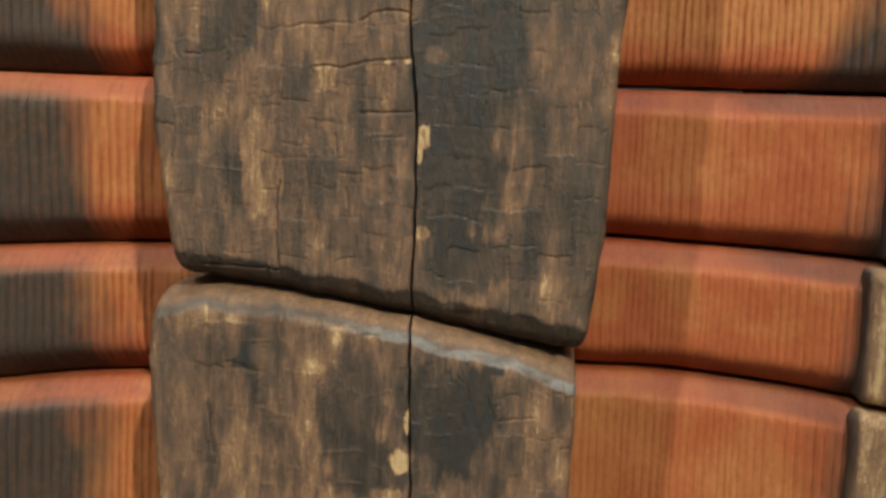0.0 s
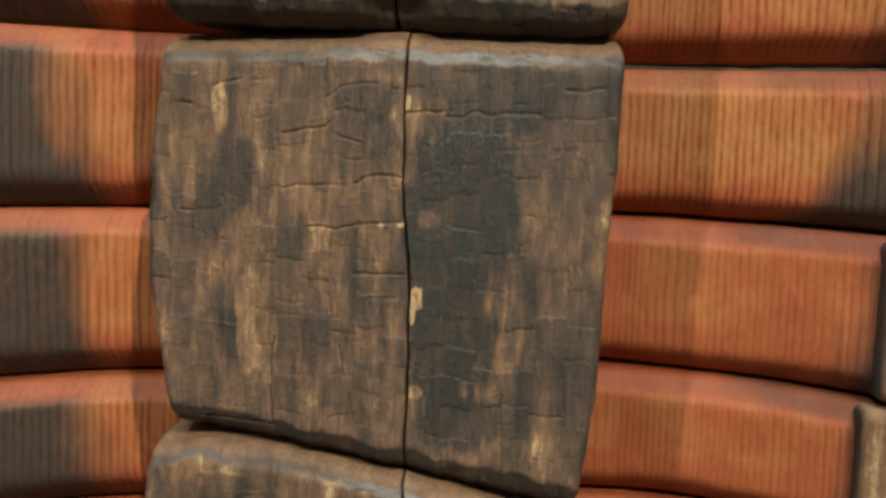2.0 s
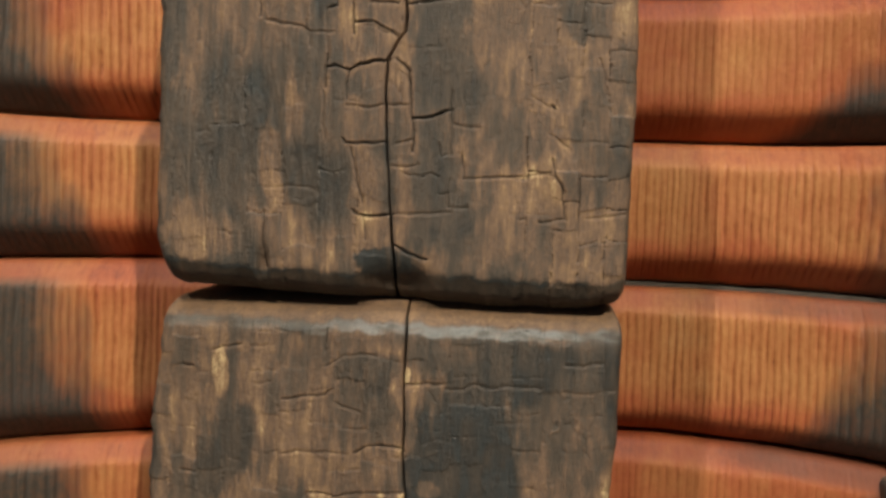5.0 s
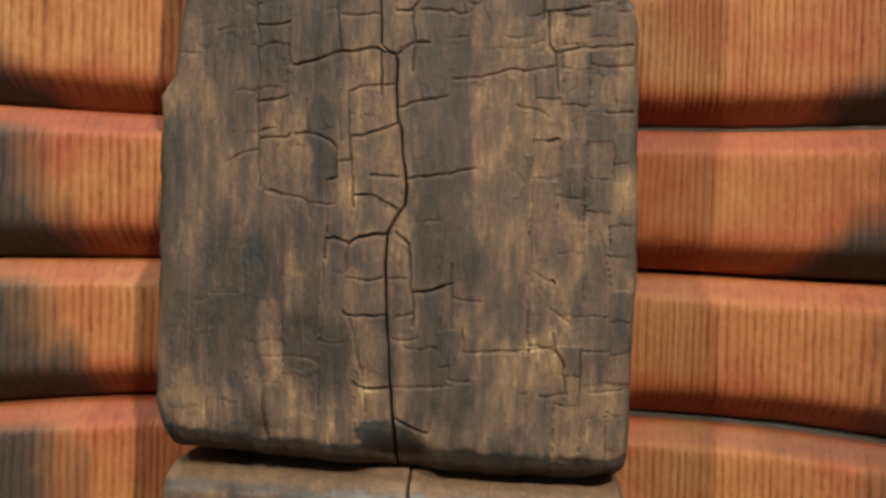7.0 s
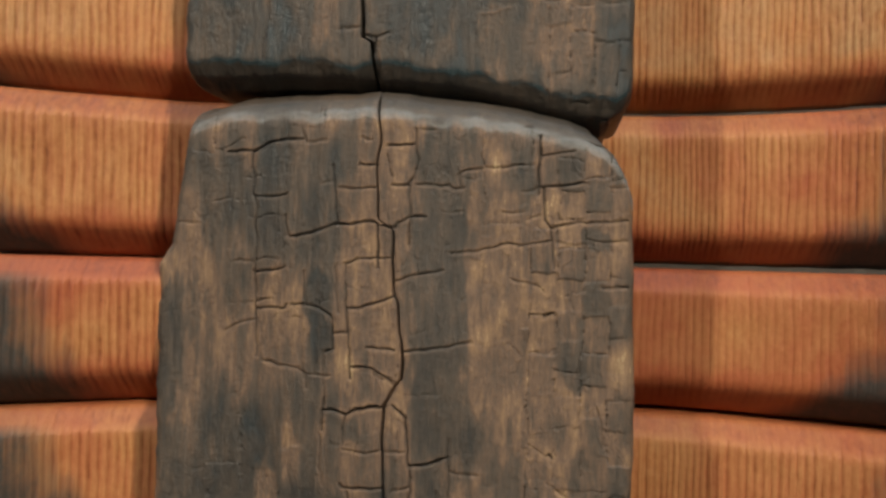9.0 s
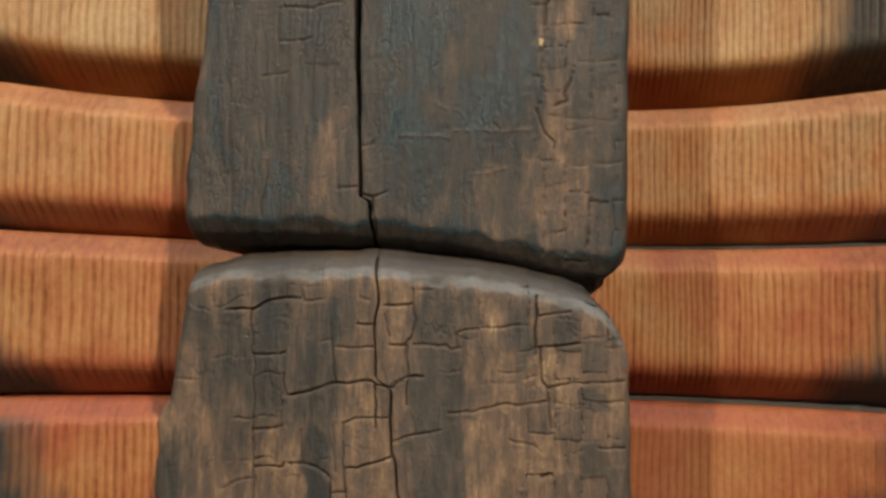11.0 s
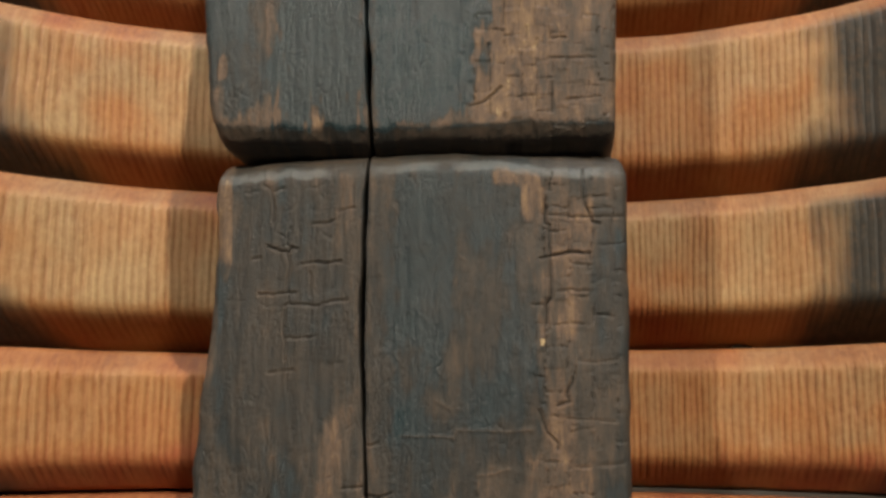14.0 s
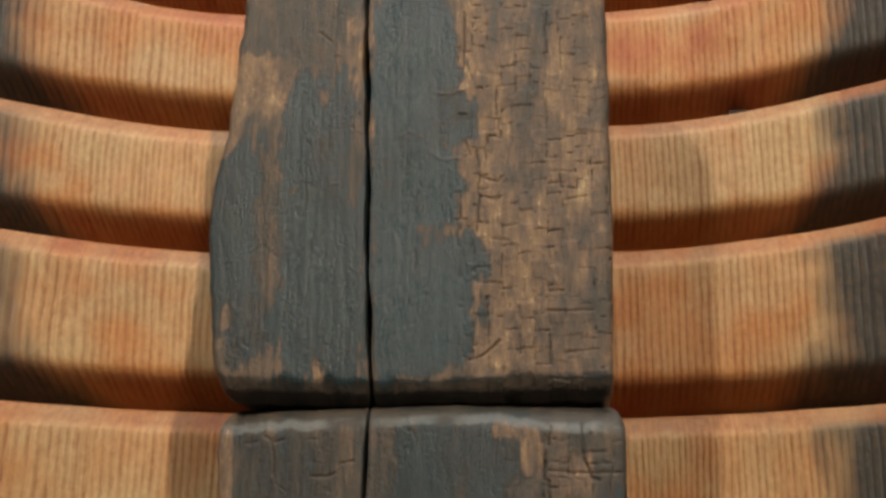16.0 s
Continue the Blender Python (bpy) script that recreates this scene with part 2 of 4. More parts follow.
# how the faces bow: depth across each block
BOW = {"a": [(-0.13, 0.016), (-0.10, 0.012), (0.0, -0.008), (0.12, -0.008)], "b": [(-0.13, 0.008), (-0.07, 0.0), (0.0, -0.011), (0.12, -0.011)],
       "c": [(-0.12, 0.011), (-0.07, 0.007), (0.0, 0.0), (0.12, 0.002)], "d": [(-0.12, 0.002), (0.0, -0.005), (0.03, -0.004), (0.11, 0.005)]}
BOW["z"] = BOW["a"]
CRACKS, PALE, STAINS = ({key: [] for key in "zabcd"} for _ in range(3))


def crack(key, width, *points):
    CRACKS[key].append((width, 1.0, points))


def pale_line(key, width, *points):
    PALE[key].append((width, 0.8, points))


def stain(key, *shape):
    """A patch of its own tone: centre x and z, half width, half height, tone, strength."""
    STAINS[key].append(shape)


# the drying cracks, by block
pale_line("z", 0.7, (-0.0559, -0.0700), (-0.0479, -0.0707), (-0.0353, -0.0700))
pale_line("z", 0.7, (-0.0700, -0.0918), (-0.0570, -0.0949), (-0.0506, -0.0957))
pale_line("z", 0.7, (-0.0343, -0.1124), (-0.0248, -0.1105), (-0.0124, -0.1095))
pale_line("z", 0.7, (-0.0244, -0.1272), (-0.0119, -0.1274))
pale_line("z", 0.7, (-0.0060, -0.1164), (0.0002, -0.1177))
pale_line("z", 0.6, (0.0259, -0.0866), (0.0362, -0.0868))
pale_line("z", 0.6, (0.0204, -0.0975), (0.0351, -0.0972))
pale_line("z", 0.5, (0.0195, -0.0719), (0.0268, -0.0715))
pale_line("z", 0.5, (0.0040, -0.0475), (0.0041, -0.0489))
pale_line("z", 0.6, (-0.0804, -0.0562), (-0.0642, -0.0549))
pale_line("z", 0.6, (-0.0727, -0.1316), (-0.0661, -0.1339), (-0.0563, -0.1335))
pale_line("z", 0.6, (-0.0549, -0.1229), (-0.0468, -0.1234))
pale_line("z", 0.6, (-0.0195, -0.0768), (-0.0101, -0.0803), (0.0019, -0.0745))
crack("z", 0.5, (0.0582, -0.0876), (0.0770, -0.0855))
crack("z", 0.5, (-0.0867, -0.0724), (-0.0704, -0.0716))
crack("z", 0.8, (-0.1011, -0.0906), (-0.0996, -0.1079), (-0.0968, -0.1204))
crack("z", 0.6, (-0.0580, -0.0412), (-0.0578, -0.0533))
crack("z", 0.6, (-0.1232, -0.0469), (-0.1198, -0.0592))
crack("a", 0.8, (-0.0356, 0.1757), (-0.0353, 0.1649))
crack("a", 0.8, (-0.0977, 0.1615), (-0.0907, 0.1632), (-0.0827, 0.1649))
crack("a", 0.6, (-0.0764, 0.1636), (-0.0679, 0.1651))
crack("a", 0.5, (-0.0640, 0.1736), (-0.0578, 0.1737))
crack("a", 0.8, (-0.1167, 0.1511), (-0.1096, 0.1519))
crack("a", 0.6, (-0.0360, 0.1572), (-0.0309, 0.1599), (-0.0270, 0.1623), (-0.0166, 0.1638), (-0.0077, 0.1641))
crack("a", 0.8, (-0.0586, 0.1375), (-0.0493, 0.1394), (-0.0432, 0.1417), (-0.0355, 0.1417), (-0.0326, 0.1441))
crack("a", 0.7, (-0.0303, 0.1382), (-0.0263, 0.1361), (-0.0157, 0.1351))
crack("a", 0.5, (-0.0744, 0.1453), (-0.0650, 0.1466))
crack("a", 0.5, (-0.0260, 0.1260), (-0.0125, 0.1267))
crack("a", 0.8, (-0.0196, 0.1134), (-0.0122, 0.1178), (-0.0063, 0.1190), (0.0069, 0.1177))
crack("a", 0.6, (-0.0579, 0.1094), (-0.0424, 0.1115), (-0.0363, 0.1116))
crack("a", 0.5, (-0.0338, 0.1126), (-0.0226, 0.1118))
crack("a", 0.7, (-0.1153, 0.0950), (-0.1072, 0.0951))
crack("a", 0.7, (-0.0434, 0.0900), (-0.0342, 0.0910), (-0.0280, 0.0902), (-0.0205, 0.0928), (-0.0085, 0.0941), (0.0062, 0.0947))
crack("a", 0.4, (-0.1055, 0.0895), (-0.1038, 0.0835), (-0.0973, 0.0809))
crack("a", 0.5, (-0.0880, 0.1041), (-0.0815, 0.1030))
crack("a", 0.8, (0.0072, 0.1506), (0.0143, 0.1505), (0.0256, 0.1518))
crack("a", 0.7, (0.0271, 0.1496), (0.0356, 0.1494), (0.0406, 0.1521), (0.0482, 0.1513), (0.0581, 0.1513), (0.0748, 0.1517))
crack("a", 0.5, (0.0860, 0.1510), (0.0972, 0.1498), (0.1109, 0.1517))
crack("a", 0.7, (0.0868, 0.1644), (0.0965, 0.1639), (0.1060, 0.1662))
crack("a", 0.4, (0.0532, 0.1329), (0.0658, 0.1340))
crack("a", 0.7, (-0.0182, 0.0675), (-0.0107, 0.0675), (0.0085, 0.0691))
crack("a", 0.5, (-0.0103, 0.0550), (0.0045, 0.0567))
crack("a", 0.4, (-0.0643, 0.0427), (-0.0252, 0.0442))
crack("a", 1.0, (-0.0609, 0.0310), (-0.0623, 0.0217), (-0.0617, -0.0027), (-0.0605, -0.0164))
crack("a", 0.7, (-0.1035, -0.0026), (-0.1024, -0.0103), (-0.1001, -0.0132))
crack("a", 0.7, (-0.0248, 0.0285), (-0.0230, 0.0197))
crack("a", 0.5, (-0.0186, 0.0052), (-0.0160, -0.0095))
crack("a", 0.4, (-0.0090, 0.0131), (-0.0015, 0.0145))
crack("a", 0.8, (-0.1040, -0.0168), (-0.0875, -0.0165), (-0.0711, -0.0161), (-0.0614, -0.0165))
crack("a", 0.4, (0.0880, 0.1385), (0.1033, 0.1391))
pale_line("a", 0.7, (0.0800, 0.1298), (0.0836, 0.1305), (0.0848, 0.1362))
pale_line("a", 0.5, (0.0141, 0.1151), (0.0227, 0.1161))
pale_line("a", 0.5, (0.0121, 0.0892), (0.0194, 0.0867), (0.0323, 0.0885))
pale_line("a", 0.4, (0.0459, 0.0335), (0.0544, 0.0349), (0.0801, 0.0360), (0.1056, 0.0378))
pale_line("a", 0.5, (0.0724, 0.0160), (0.0811, 0.0151), (0.0896, 0.0171))
pale_line("a", 0.7, (-0.1080, 0.0364), (-0.0982, 0.0351), (-0.0819, 0.0351))
pale_line("a", 0.9, (0.0924, 0.0765), (0.0933, 0.0694))
pale_line("a", 0.9, (0.0952, 0.0766), (0.0971, 0.0724))
pale_line("a", 0.8, (0.1004, -0.0013), (0.0999, -0.0079))
pale_line("a", 0.7, (0.0971, 0.1235), (0.0991, 0.1123))
pale_line("a", 0.6, (0.1032, 0.0856), (0.1100, 0.0888))
pale_line("a", 0.5, (-0.0161, 0.1485), (-0.0116, 0.1470))
pale_line("a", 0.8, (-0.0981, 0.0666), (-0.0928, 0.0646), (-0.0901, 0.0587))
crack("b", 1.0, (-0.0914, 0.4383), (-0.0776, 0.4383), (-0.0701, 0.4418), (-0.0611, 0.4443), (-0.0520, 0.4449))
crack("b", 1.0, (-0.0782, 0.4383), (-0.0773, 0.4262), (-0.0765, 0.4161), (-0.0679, 0.4153), (-0.0589, 0.4169))
crack("b", 0.8, (-0.0761, 0.4147), (-0.0750, 0.3945), (-0.0752, 0.3773), (-0.0743, 0.3658))
crack("b", 0.6, (-0.0521, 0.4491), (-0.0505, 0.4434), (-0.0386, 0.4434))
crack("b", 0.8, (-0.0601, 0.4063), (-0.0591, 0.4006), (-0.0577, 0.3954))
crack("b", 1.1, (-0.0577, 0.3949), (-0.0449, 0.3974), (-0.0361, 0.4009), (-0.0287, 0.4019), (-0.0199, 0.4037), (-0.0141, 0.4041), (-0.0112, 0.4022))
crack("b", 0.8, (-0.0353, 0.4321), (-0.0341, 0.4179), (-0.0325, 0.4024))
crack("b", 0.8, (-0.0321, 0.4199), (-0.0203, 0.4200), (-0.0122, 0.4209))
crack("b", 0.6, (-0.0410, 0.4221), (-0.0336, 0.4230))
crack("b", 0.8, (-0.0221, 0.4318), (-0.0125, 0.4313))
crack("b", 0.9, (-0.0282, 0.3819), (-0.0224, 0.3843), (-0.0114, 0.3851), (-0.0036, 0.3853))
crack("b", 1.1, (-0.0118, 0.4024), (-0.0115, 0.3901), (-0.0107, 0.3803))
crack("b", 0.6, (-0.0869, 0.3819), (-0.0762, 0.3824))
crack("b", 0.5, (-0.1232, 0.4010), (-0.1076, 0.4012))
crack("b", 0.9, (-0.0746, 0.3773), (-0.0670, 0.3786), (-0.0595, 0.3794))
crack("b", 0.6, (-0.0209, 0.4448), (-0.0151, 0.4433))
crack("b", 0.9, (-0.0075, 0.4414), (0.0008, 0.4416), (0.0070, 0.4426))
crack("b", 0.8, (-0.0079, 0.4363), (-0.0066, 0.4293), (-0.0048, 0.4266))
crack("b", 0.9, (0.0069, 0.4484), (0.0075, 0.4323), (0.0068, 0.4253), (0.0033, 0.4216), (-0.0044, 0.4221))
crack("b", 0.8, (0.0077, 0.4217), (0.0181, 0.4213), (0.0237, 0.4222), (0.0265, 0.4201), (0.0307, 0.4207))
crack("b", 0.7, (0.0099, 0.4484), (0.0161, 0.4496))
crack("b", 0.7, (0.0293, 0.4209), (0.0283, 0.4270), (0.0318, 0.4293), (0.0415, 0.4306), (0.0470, 0.4312), (0.0594, 0.4322))
crack("b", 0.9, (0.0041, 0.4211), (0.0050, 0.4072), (0.0045, 0.3918))
crack("b", 1.1, (-0.0112, 0.4022), (-0.0034, 0.4009), (-0.0011, 0.4037), (0.0045, 0.4060), (0.0120, 0.4062))
crack("b", 1.1, (0.0671, 0.4469), (0.0681, 0.4373), (0.0672, 0.4304), (0.0677, 0.4180))
crack("b", 0.9, (0.0681, 0.4373), (0.0758, 0.4380), (0.0839, 0.4395))
crack("b", 0.9, (0.0679, 0.4216), (0.0775, 0.4223), (0.0897, 0.4239))
crack("b", 0.6, (0.0597, 0.4193), (0.0652, 0.4199), (0.0679, 0.4222))
crack("b", 1.1, (0.0699, 0.4208), (0.0710, 0.4057), (0.0741, 0.4024))
crack("b", 0.8, (0.0741, 0.4024), (0.0847, 0.4049), (0.0997, 0.4049), (0.1105, 0.4056))
crack("b", 0.9, (0.0741, 0.4024), (0.0745, 0.3948), (0.0756, 0.3824))
crack("b", 0.8, (0.0253, 0.3887), (0.0355, 0.3895), (0.0424, 0.3913), (0.0534, 0.3940), (0.0603, 0.3933), (0.0740, 0.3950))
crack("b", 0.6, (0.0489, 0.4088), (0.0599, 0.4096))
crack("b", 0.5, (0.0254, 0.4078), (0.0309, 0.4082))
crack("b", 0.9, (-0.0019, 0.3744), (0.0065, 0.3771), (0.0218, 0.3797))
crack("b", 0.7, (0.0917, 0.3965), (0.0999, 0.3953), (0.1112, 0.3964))
crack("b", 0.6, (0.1020, 0.4222), (0.1101, 0.4229))
crack("b", 0.5, (0.0767, 0.3943), (0.0863, 0.3936), (0.0945, 0.3952))
crack("b", 0.6, (0.0552, 0.3764), (0.0676, 0.3740), (0.0718, 0.3705))
crack("b", 0.7, (0.0990, 0.3739), (0.1117, 0.3737))
crack("b", 0.6, (0.0628, 0.4061), (0.0682, 0.4078))
crack("b", 0.9, (-0.0756, 0.3783), (-0.0756, 0.3654), (-0.0746, 0.3568), (-0.0749, 0.3440), (-0.0738, 0.3339))
crack("b", 0.9, (-0.0743, 0.3577), (-0.0698, 0.3583), (-0.0592, 0.3593), (-0.0587, 0.3613))
crack("b", 0.7, (-0.0498, 0.3784), (-0.0489, 0.3671), (-0.0488, 0.3614))
crack("b", 0.9, (-0.0563, 0.3613), (-0.0488, 0.3614), (-0.0413, 0.3593), (-0.0353, 0.3565), (-0.0332, 0.3546))
crack("b", 1.0, (-0.0332, 0.3546), (-0.0330, 0.3447), (-0.0329, 0.3391), (-0.0378, 0.3376))
crack("b", 0.7, (-0.0336, 0.3812), (-0.0327, 0.3672), (-0.0310, 0.3574))
crack("b", 1.0, (-0.0277, 0.3812), (-0.0273, 0.3617), (-0.0257, 0.3477), (-0.0245, 0.3337), (-0.0243, 0.3252))
crack("b", 1.0, (-0.0272, 0.3589), (-0.0179, 0.3612), (-0.0093, 0.3638), (-0.0028, 0.3664))
crack("b", 0.7, (-0.0322, 0.3476), (-0.0257, 0.3471))
crack("b", 0.9, (-0.0160, 0.3400), (-0.0088, 0.3410), (-0.0021, 0.3403))
crack("b", 0.9, (-0.0239, 0.3309), (-0.0143, 0.3305), (-0.0055, 0.3266), (-0.0017, 0.3236))
crack("b", 0.6, (-0.0923, 0.3465), (-0.0832, 0.3501), (-0.0751, 0.3520))
crack("b", 0.8, (-0.0707, 0.3320), (-0.0616, 0.3305), (-0.0510, 0.3288), (-0.0471, 0.3260), (-0.0463, 0.3190))
crack("b", 0.7, (-0.0465, 0.3255), (-0.0346, 0.3264))
crack("b", 0.6, (-0.0390, 0.3376), (-0.0388, 0.3263), (-0.0374, 0.3192), (-0.0372, 0.3107))
crack("b", 1.0, (-0.0373, 0.3150), (-0.0383, 0.3079), (-0.0381, 0.2980))
crack("b", 1.2, (-0.0384, 0.3087), (-0.0312, 0.3081), (-0.0259, 0.3061), (-0.0210, 0.3099), (-0.0138, 0.3115), (-0.0052, 0.3124))
crack("b", 0.9, (-0.0259, 0.3061), (-0.0269, 0.2998), (-0.0271, 0.2927))
crack("b", 0.7, (-0.0270, 0.2899), (-0.0161, 0.2890), (-0.0060, 0.2900), (0.0045, 0.2906))
crack("b", 0.9, (-0.0292, 0.2728), (-0.0274, 0.2707), (-0.0186, 0.2708), (-0.0061, 0.2712))
crack("b", 0.6, (-0.0393, 0.2965), (-0.0389, 0.2823), (-0.0378, 0.2710))
crack("b", 0.8, (-0.0244, 0.2688), (-0.0217, 0.2548), (-0.0179, 0.2409))
crack("b", 1.0, (-0.0222, 0.2378), (-0.0213, 0.2350), (-0.0148, 0.2340), (-0.0032, 0.2351))
crack("b", 0.7, (-0.0168, 0.2339), (-0.0160, 0.2226))
crack("b", 1.0, (-0.0701, 0.2347), (-0.0701, 0.2202), (-0.0692, 0.2101), (-0.0679, 0.2058))
crack("b", 0.5, (-0.0704, 0.2477), (-0.0552, 0.2486), (-0.0447, 0.2478), (-0.0401, 0.2452))
crack("b", 1.2, (-0.0023, 0.3133), (0.0021, 0.3093), (0.0043, 0.3074), (0.0051, 0.2982), (0.0060, 0.2871), (0.0072, 0.2829))
crack("b", 1.3, (0.0072, 0.2835), (0.0167, 0.2846), (0.0258, 0.2877))
crack("b", 0.8, (0.0256, 0.2974), (0.0256, 0.2849), (0.0264, 0.2654))
crack("b", 0.7, (0.0260, 0.2816), (0.0321, 0.2804), (0.0405, 0.2801))
crack("b", 1.0, (0.0072, 0.2835), (0.0076, 0.2676))
crack("b", 0.7, (-0.0004, 0.2706), (0.0066, 0.2731))
crack("b", 0.6, (-0.0038, 0.2601), (0.0033, 0.2596), (0.0097, 0.2615))
crack("b", 0.6, (-0.0032, 0.2351), (0.0109, 0.2369), (0.0277, 0.2376))
crack("b", 0.6, (0.0259, 0.2543), (0.0262, 0.2403), (0.0360, 0.2401))
crack("b", 0.7, (0.0320, 0.2657), (0.0328, 0.2545), (0.0495, 0.2552), (0.0633, 0.2571), (0.0756, 0.2595))
crack("b", 1.0, (0.0762, 0.2659), (0.0776, 0.2576), (0.0813, 0.2536), (0.0827, 0.2495))
crack("b", 0.7, (0.0737, 0.2777), (0.0807, 0.2735), (0.0854, 0.2698))
crack("b", 0.8, (0.0822, 0.2495), (0.0825, 0.2384), (0.0832, 0.2357))
crack("b", 0.7, (0.0708, 0.2343), (0.0826, 0.2365))
crack("b", 0.5, (0.0941, 0.2370), (0.1131, 0.2397))
crack("b", 1.1, (-0.0008, 0.2209), (0.0058, 0.2170), (0.0157, 0.2132))
crack("b", 0.9, (0.0021, 0.3393), (0.0138, 0.3407), (0.0249, 0.3426), (0.0360, 0.3448))
crack("b", 1.3, (0.0758, 0.2910), (0.0772, 0.2897))
crack("b", 1.3, (0.0713, 0.3585), (0.0767, 0.3605))
crack("b", 0.6, (0.0972, 0.3148), (0.1001, 0.3066), (0.1010, 0.2957))
crack("b", 0.5, (0.0649, 0.2959), (0.0747, 0.2899))
crack("c", 0.7, (-0.0833, 0.6738), (-0.0830, 0.6627), (-0.0791, 0.6610), (-0.0773, 0.6531), (-0.0770, 0.6421))
crack("c", 0.6, (-0.0775, 0.6594), (-0.0711, 0.6607))
crack("c", 0.9, (-0.0798, 0.6291), (-0.0718, 0.6264), (-0.0670, 0.6262), (-0.0664, 0.6287), (-0.0623, 0.6276))
crack("c", 0.8, (-0.0686, 0.6262), (-0.0677, 0.6169), (-0.0681, 0.6077))
crack("c", 0.9, (-0.0838, 0.6035), (-0.0759, 0.6024), (-0.0680, 0.6031), (-0.0632, 0.6030))
crack("c", 0.6, (-0.0677, 0.6046), (-0.0663, 0.5979), (-0.0694, 0.5955))
crack("c", 0.7, (-0.0662, 0.5970), (-0.0505, 0.5966), (-0.0490, 0.5974), (-0.0350, 0.5992))
crack("c", 0.9, (-0.0547, 0.6406), (-0.0468, 0.6409), (-0.0421, 0.6429))
crack("c", 0.7, (-0.0406, 0.6475), (-0.0312, 0.6486))
crack("c", 0.8, (-0.0605, 0.6192), (-0.0526, 0.6202), (-0.0463, 0.6193), (-0.0385, 0.6203))
crack("c", 0.6, (-0.0556, 0.6150), (-0.0553, 0.6012))
crack("c", 0.6, (-0.0700, 0.5940), (-0.0696, 0.5803), (-0.0686, 0.5681))
crack("c", 0.6, (-0.0689, 0.5787), (-0.0517, 0.5799))
crack("c", 0.6, (-0.0892, 0.6222), (-0.0844, 0.6230))
crack("c", 0.7, (-0.0778, 0.5607), (-0.0685, 0.5615), (-0.0638, 0.5629))
crack("c", 0.6, (-0.0668, 0.5591), (-0.0666, 0.5500))
crack("c", 0.8, (-0.0735, 0.5158), (-0.0732, 0.5055), (-0.0751, 0.4967), (-0.0763, 0.4864))
crack("c", 0.5, (-0.0787, 0.5352), (-0.0774, 0.5232))
crack("c", 0.7, (-0.0362, 0.5008), (-0.0241, 0.5020))
crack("c", 0.9, (-0.0225, 0.4977), (-0.0165, 0.4972), (-0.0091, 0.4995))
crack("c", 1.1, (-0.0165, 0.4972), (-0.0163, 0.4871), (-0.0147, 0.4772))
crack("c", 0.6, (-0.0229, 0.5232), (-0.0178, 0.5238))
crack("c", 0.9, (0.0732, 0.6668), (0.0732, 0.6562))
crack("c", 1.2, (0.0696, 0.6517), (0.0701, 0.6387), (0.0725, 0.6380), (0.0724, 0.6230), (0.0732, 0.6111), (0.0732, 0.6007), (0.0702, 0.5948), (0.0708, 0.5815))
crack("c", 1.2, (0.0680, 0.6207), (0.0768, 0.6221), (0.0928, 0.6237))
crack("c", 1.1, (0.0897, 0.6680), (0.0902, 0.6544), (0.0930, 0.6453), (0.0944, 0.6392), (0.0988, 0.6386))
crack("c", 0.8, (0.0902, 0.6528), (0.1033, 0.6526))
crack("c", 0.7, (0.0710, 0.6435), (0.0754, 0.6434), (0.0842, 0.6415), (0.0945, 0.6416), (0.1105, 0.6420))
crack("c", 0.8, (0.0950, 0.6362), (0.0934, 0.6243), (0.0927, 0.6139))
crack("c", 0.7, (0.0767, 0.6036), (0.0926, 0.6029))
crack("c", 0.6, (0.0621, 0.5957), (0.0708, 0.5963))
crack("c", 0.6, (0.0737, 0.5859), (0.0896, 0.5858))
crack("c", 0.7, (0.0708, 0.5801), (0.0707, 0.5698))
crack("c", 0.9, (0.0851, 0.5639), (0.0836, 0.5552), (0.0807, 0.5494), (0.0821, 0.5460), (0.0764, 0.5442))
crack("c", 0.9, (0.0671, 0.5408), (0.0691, 0.5350), (0.0714, 0.5293), (0.0762, 0.5250), (0.0757, 0.5221))
crack("c", 0.6, (0.0690, 0.5149), (0.0762, 0.5155), (0.0747, 0.5107))
crack("c", 0.5, (0.0806, 0.5379), (0.1063, 0.5359))
crack("c", 0.5, (0.0847, 0.5127), (0.0918, 0.5131))
crack("c", 0.5, (0.0975, 0.5145), (0.1088, 0.5157))
crack("c", 0.5, (0.0866, 0.5668), (0.1066, 0.5668))
pale_line("c", 0.8, (-0.0065, 0.5290), (0.0083, 0.5285), (0.0229, 0.5268), (0.0243, 0.5314), (0.0403, 0.5315), (0.0518, 0.5306), (0.0634, 0.5321))
pale_line("c", 0.8, (0.0361, 0.4948), (0.0351, 0.5090), (0.0461, 0.5105), (0.0518, 0.5120))
pale_line("c", 0.7, (0.0140, 0.5465), (0.0213, 0.5422))
pale_line("c", 0.7, (0.0253, 0.6218), (0.0297, 0.6190))
crack("d", 1.0, (0.0288, 0.9042), (0.0287, 0.8830), (0.0281, 0.8690))
crack("d", 1.0, (0.0756, 0.9043), (0.0752, 0.8866), (0.0758, 0.8795))
crack("d", 0.7, (0.0836, 0.8848), (0.0833, 0.8691))
crack("d", 1.0, (0.0359, 0.8195), (0.0368, 0.8045), (0.0364, 0.7881), (0.0360, 0.7718))
crack("d", 0.8, (0.0472, 0.8586), (0.0471, 0.8415), (0.0486, 0.8279), (0.0407, 0.8279))
crack("d", 0.8, (0.0426, 0.8296), (0.0397, 0.8212), (0.0400, 0.8145))
crack("d", 0.8, (0.0296, 0.8245), (0.0327, 0.8178))
crack("d", 0.7, (0.0374, 0.8045), (0.0468, 0.8012), (0.0499, 0.8046))
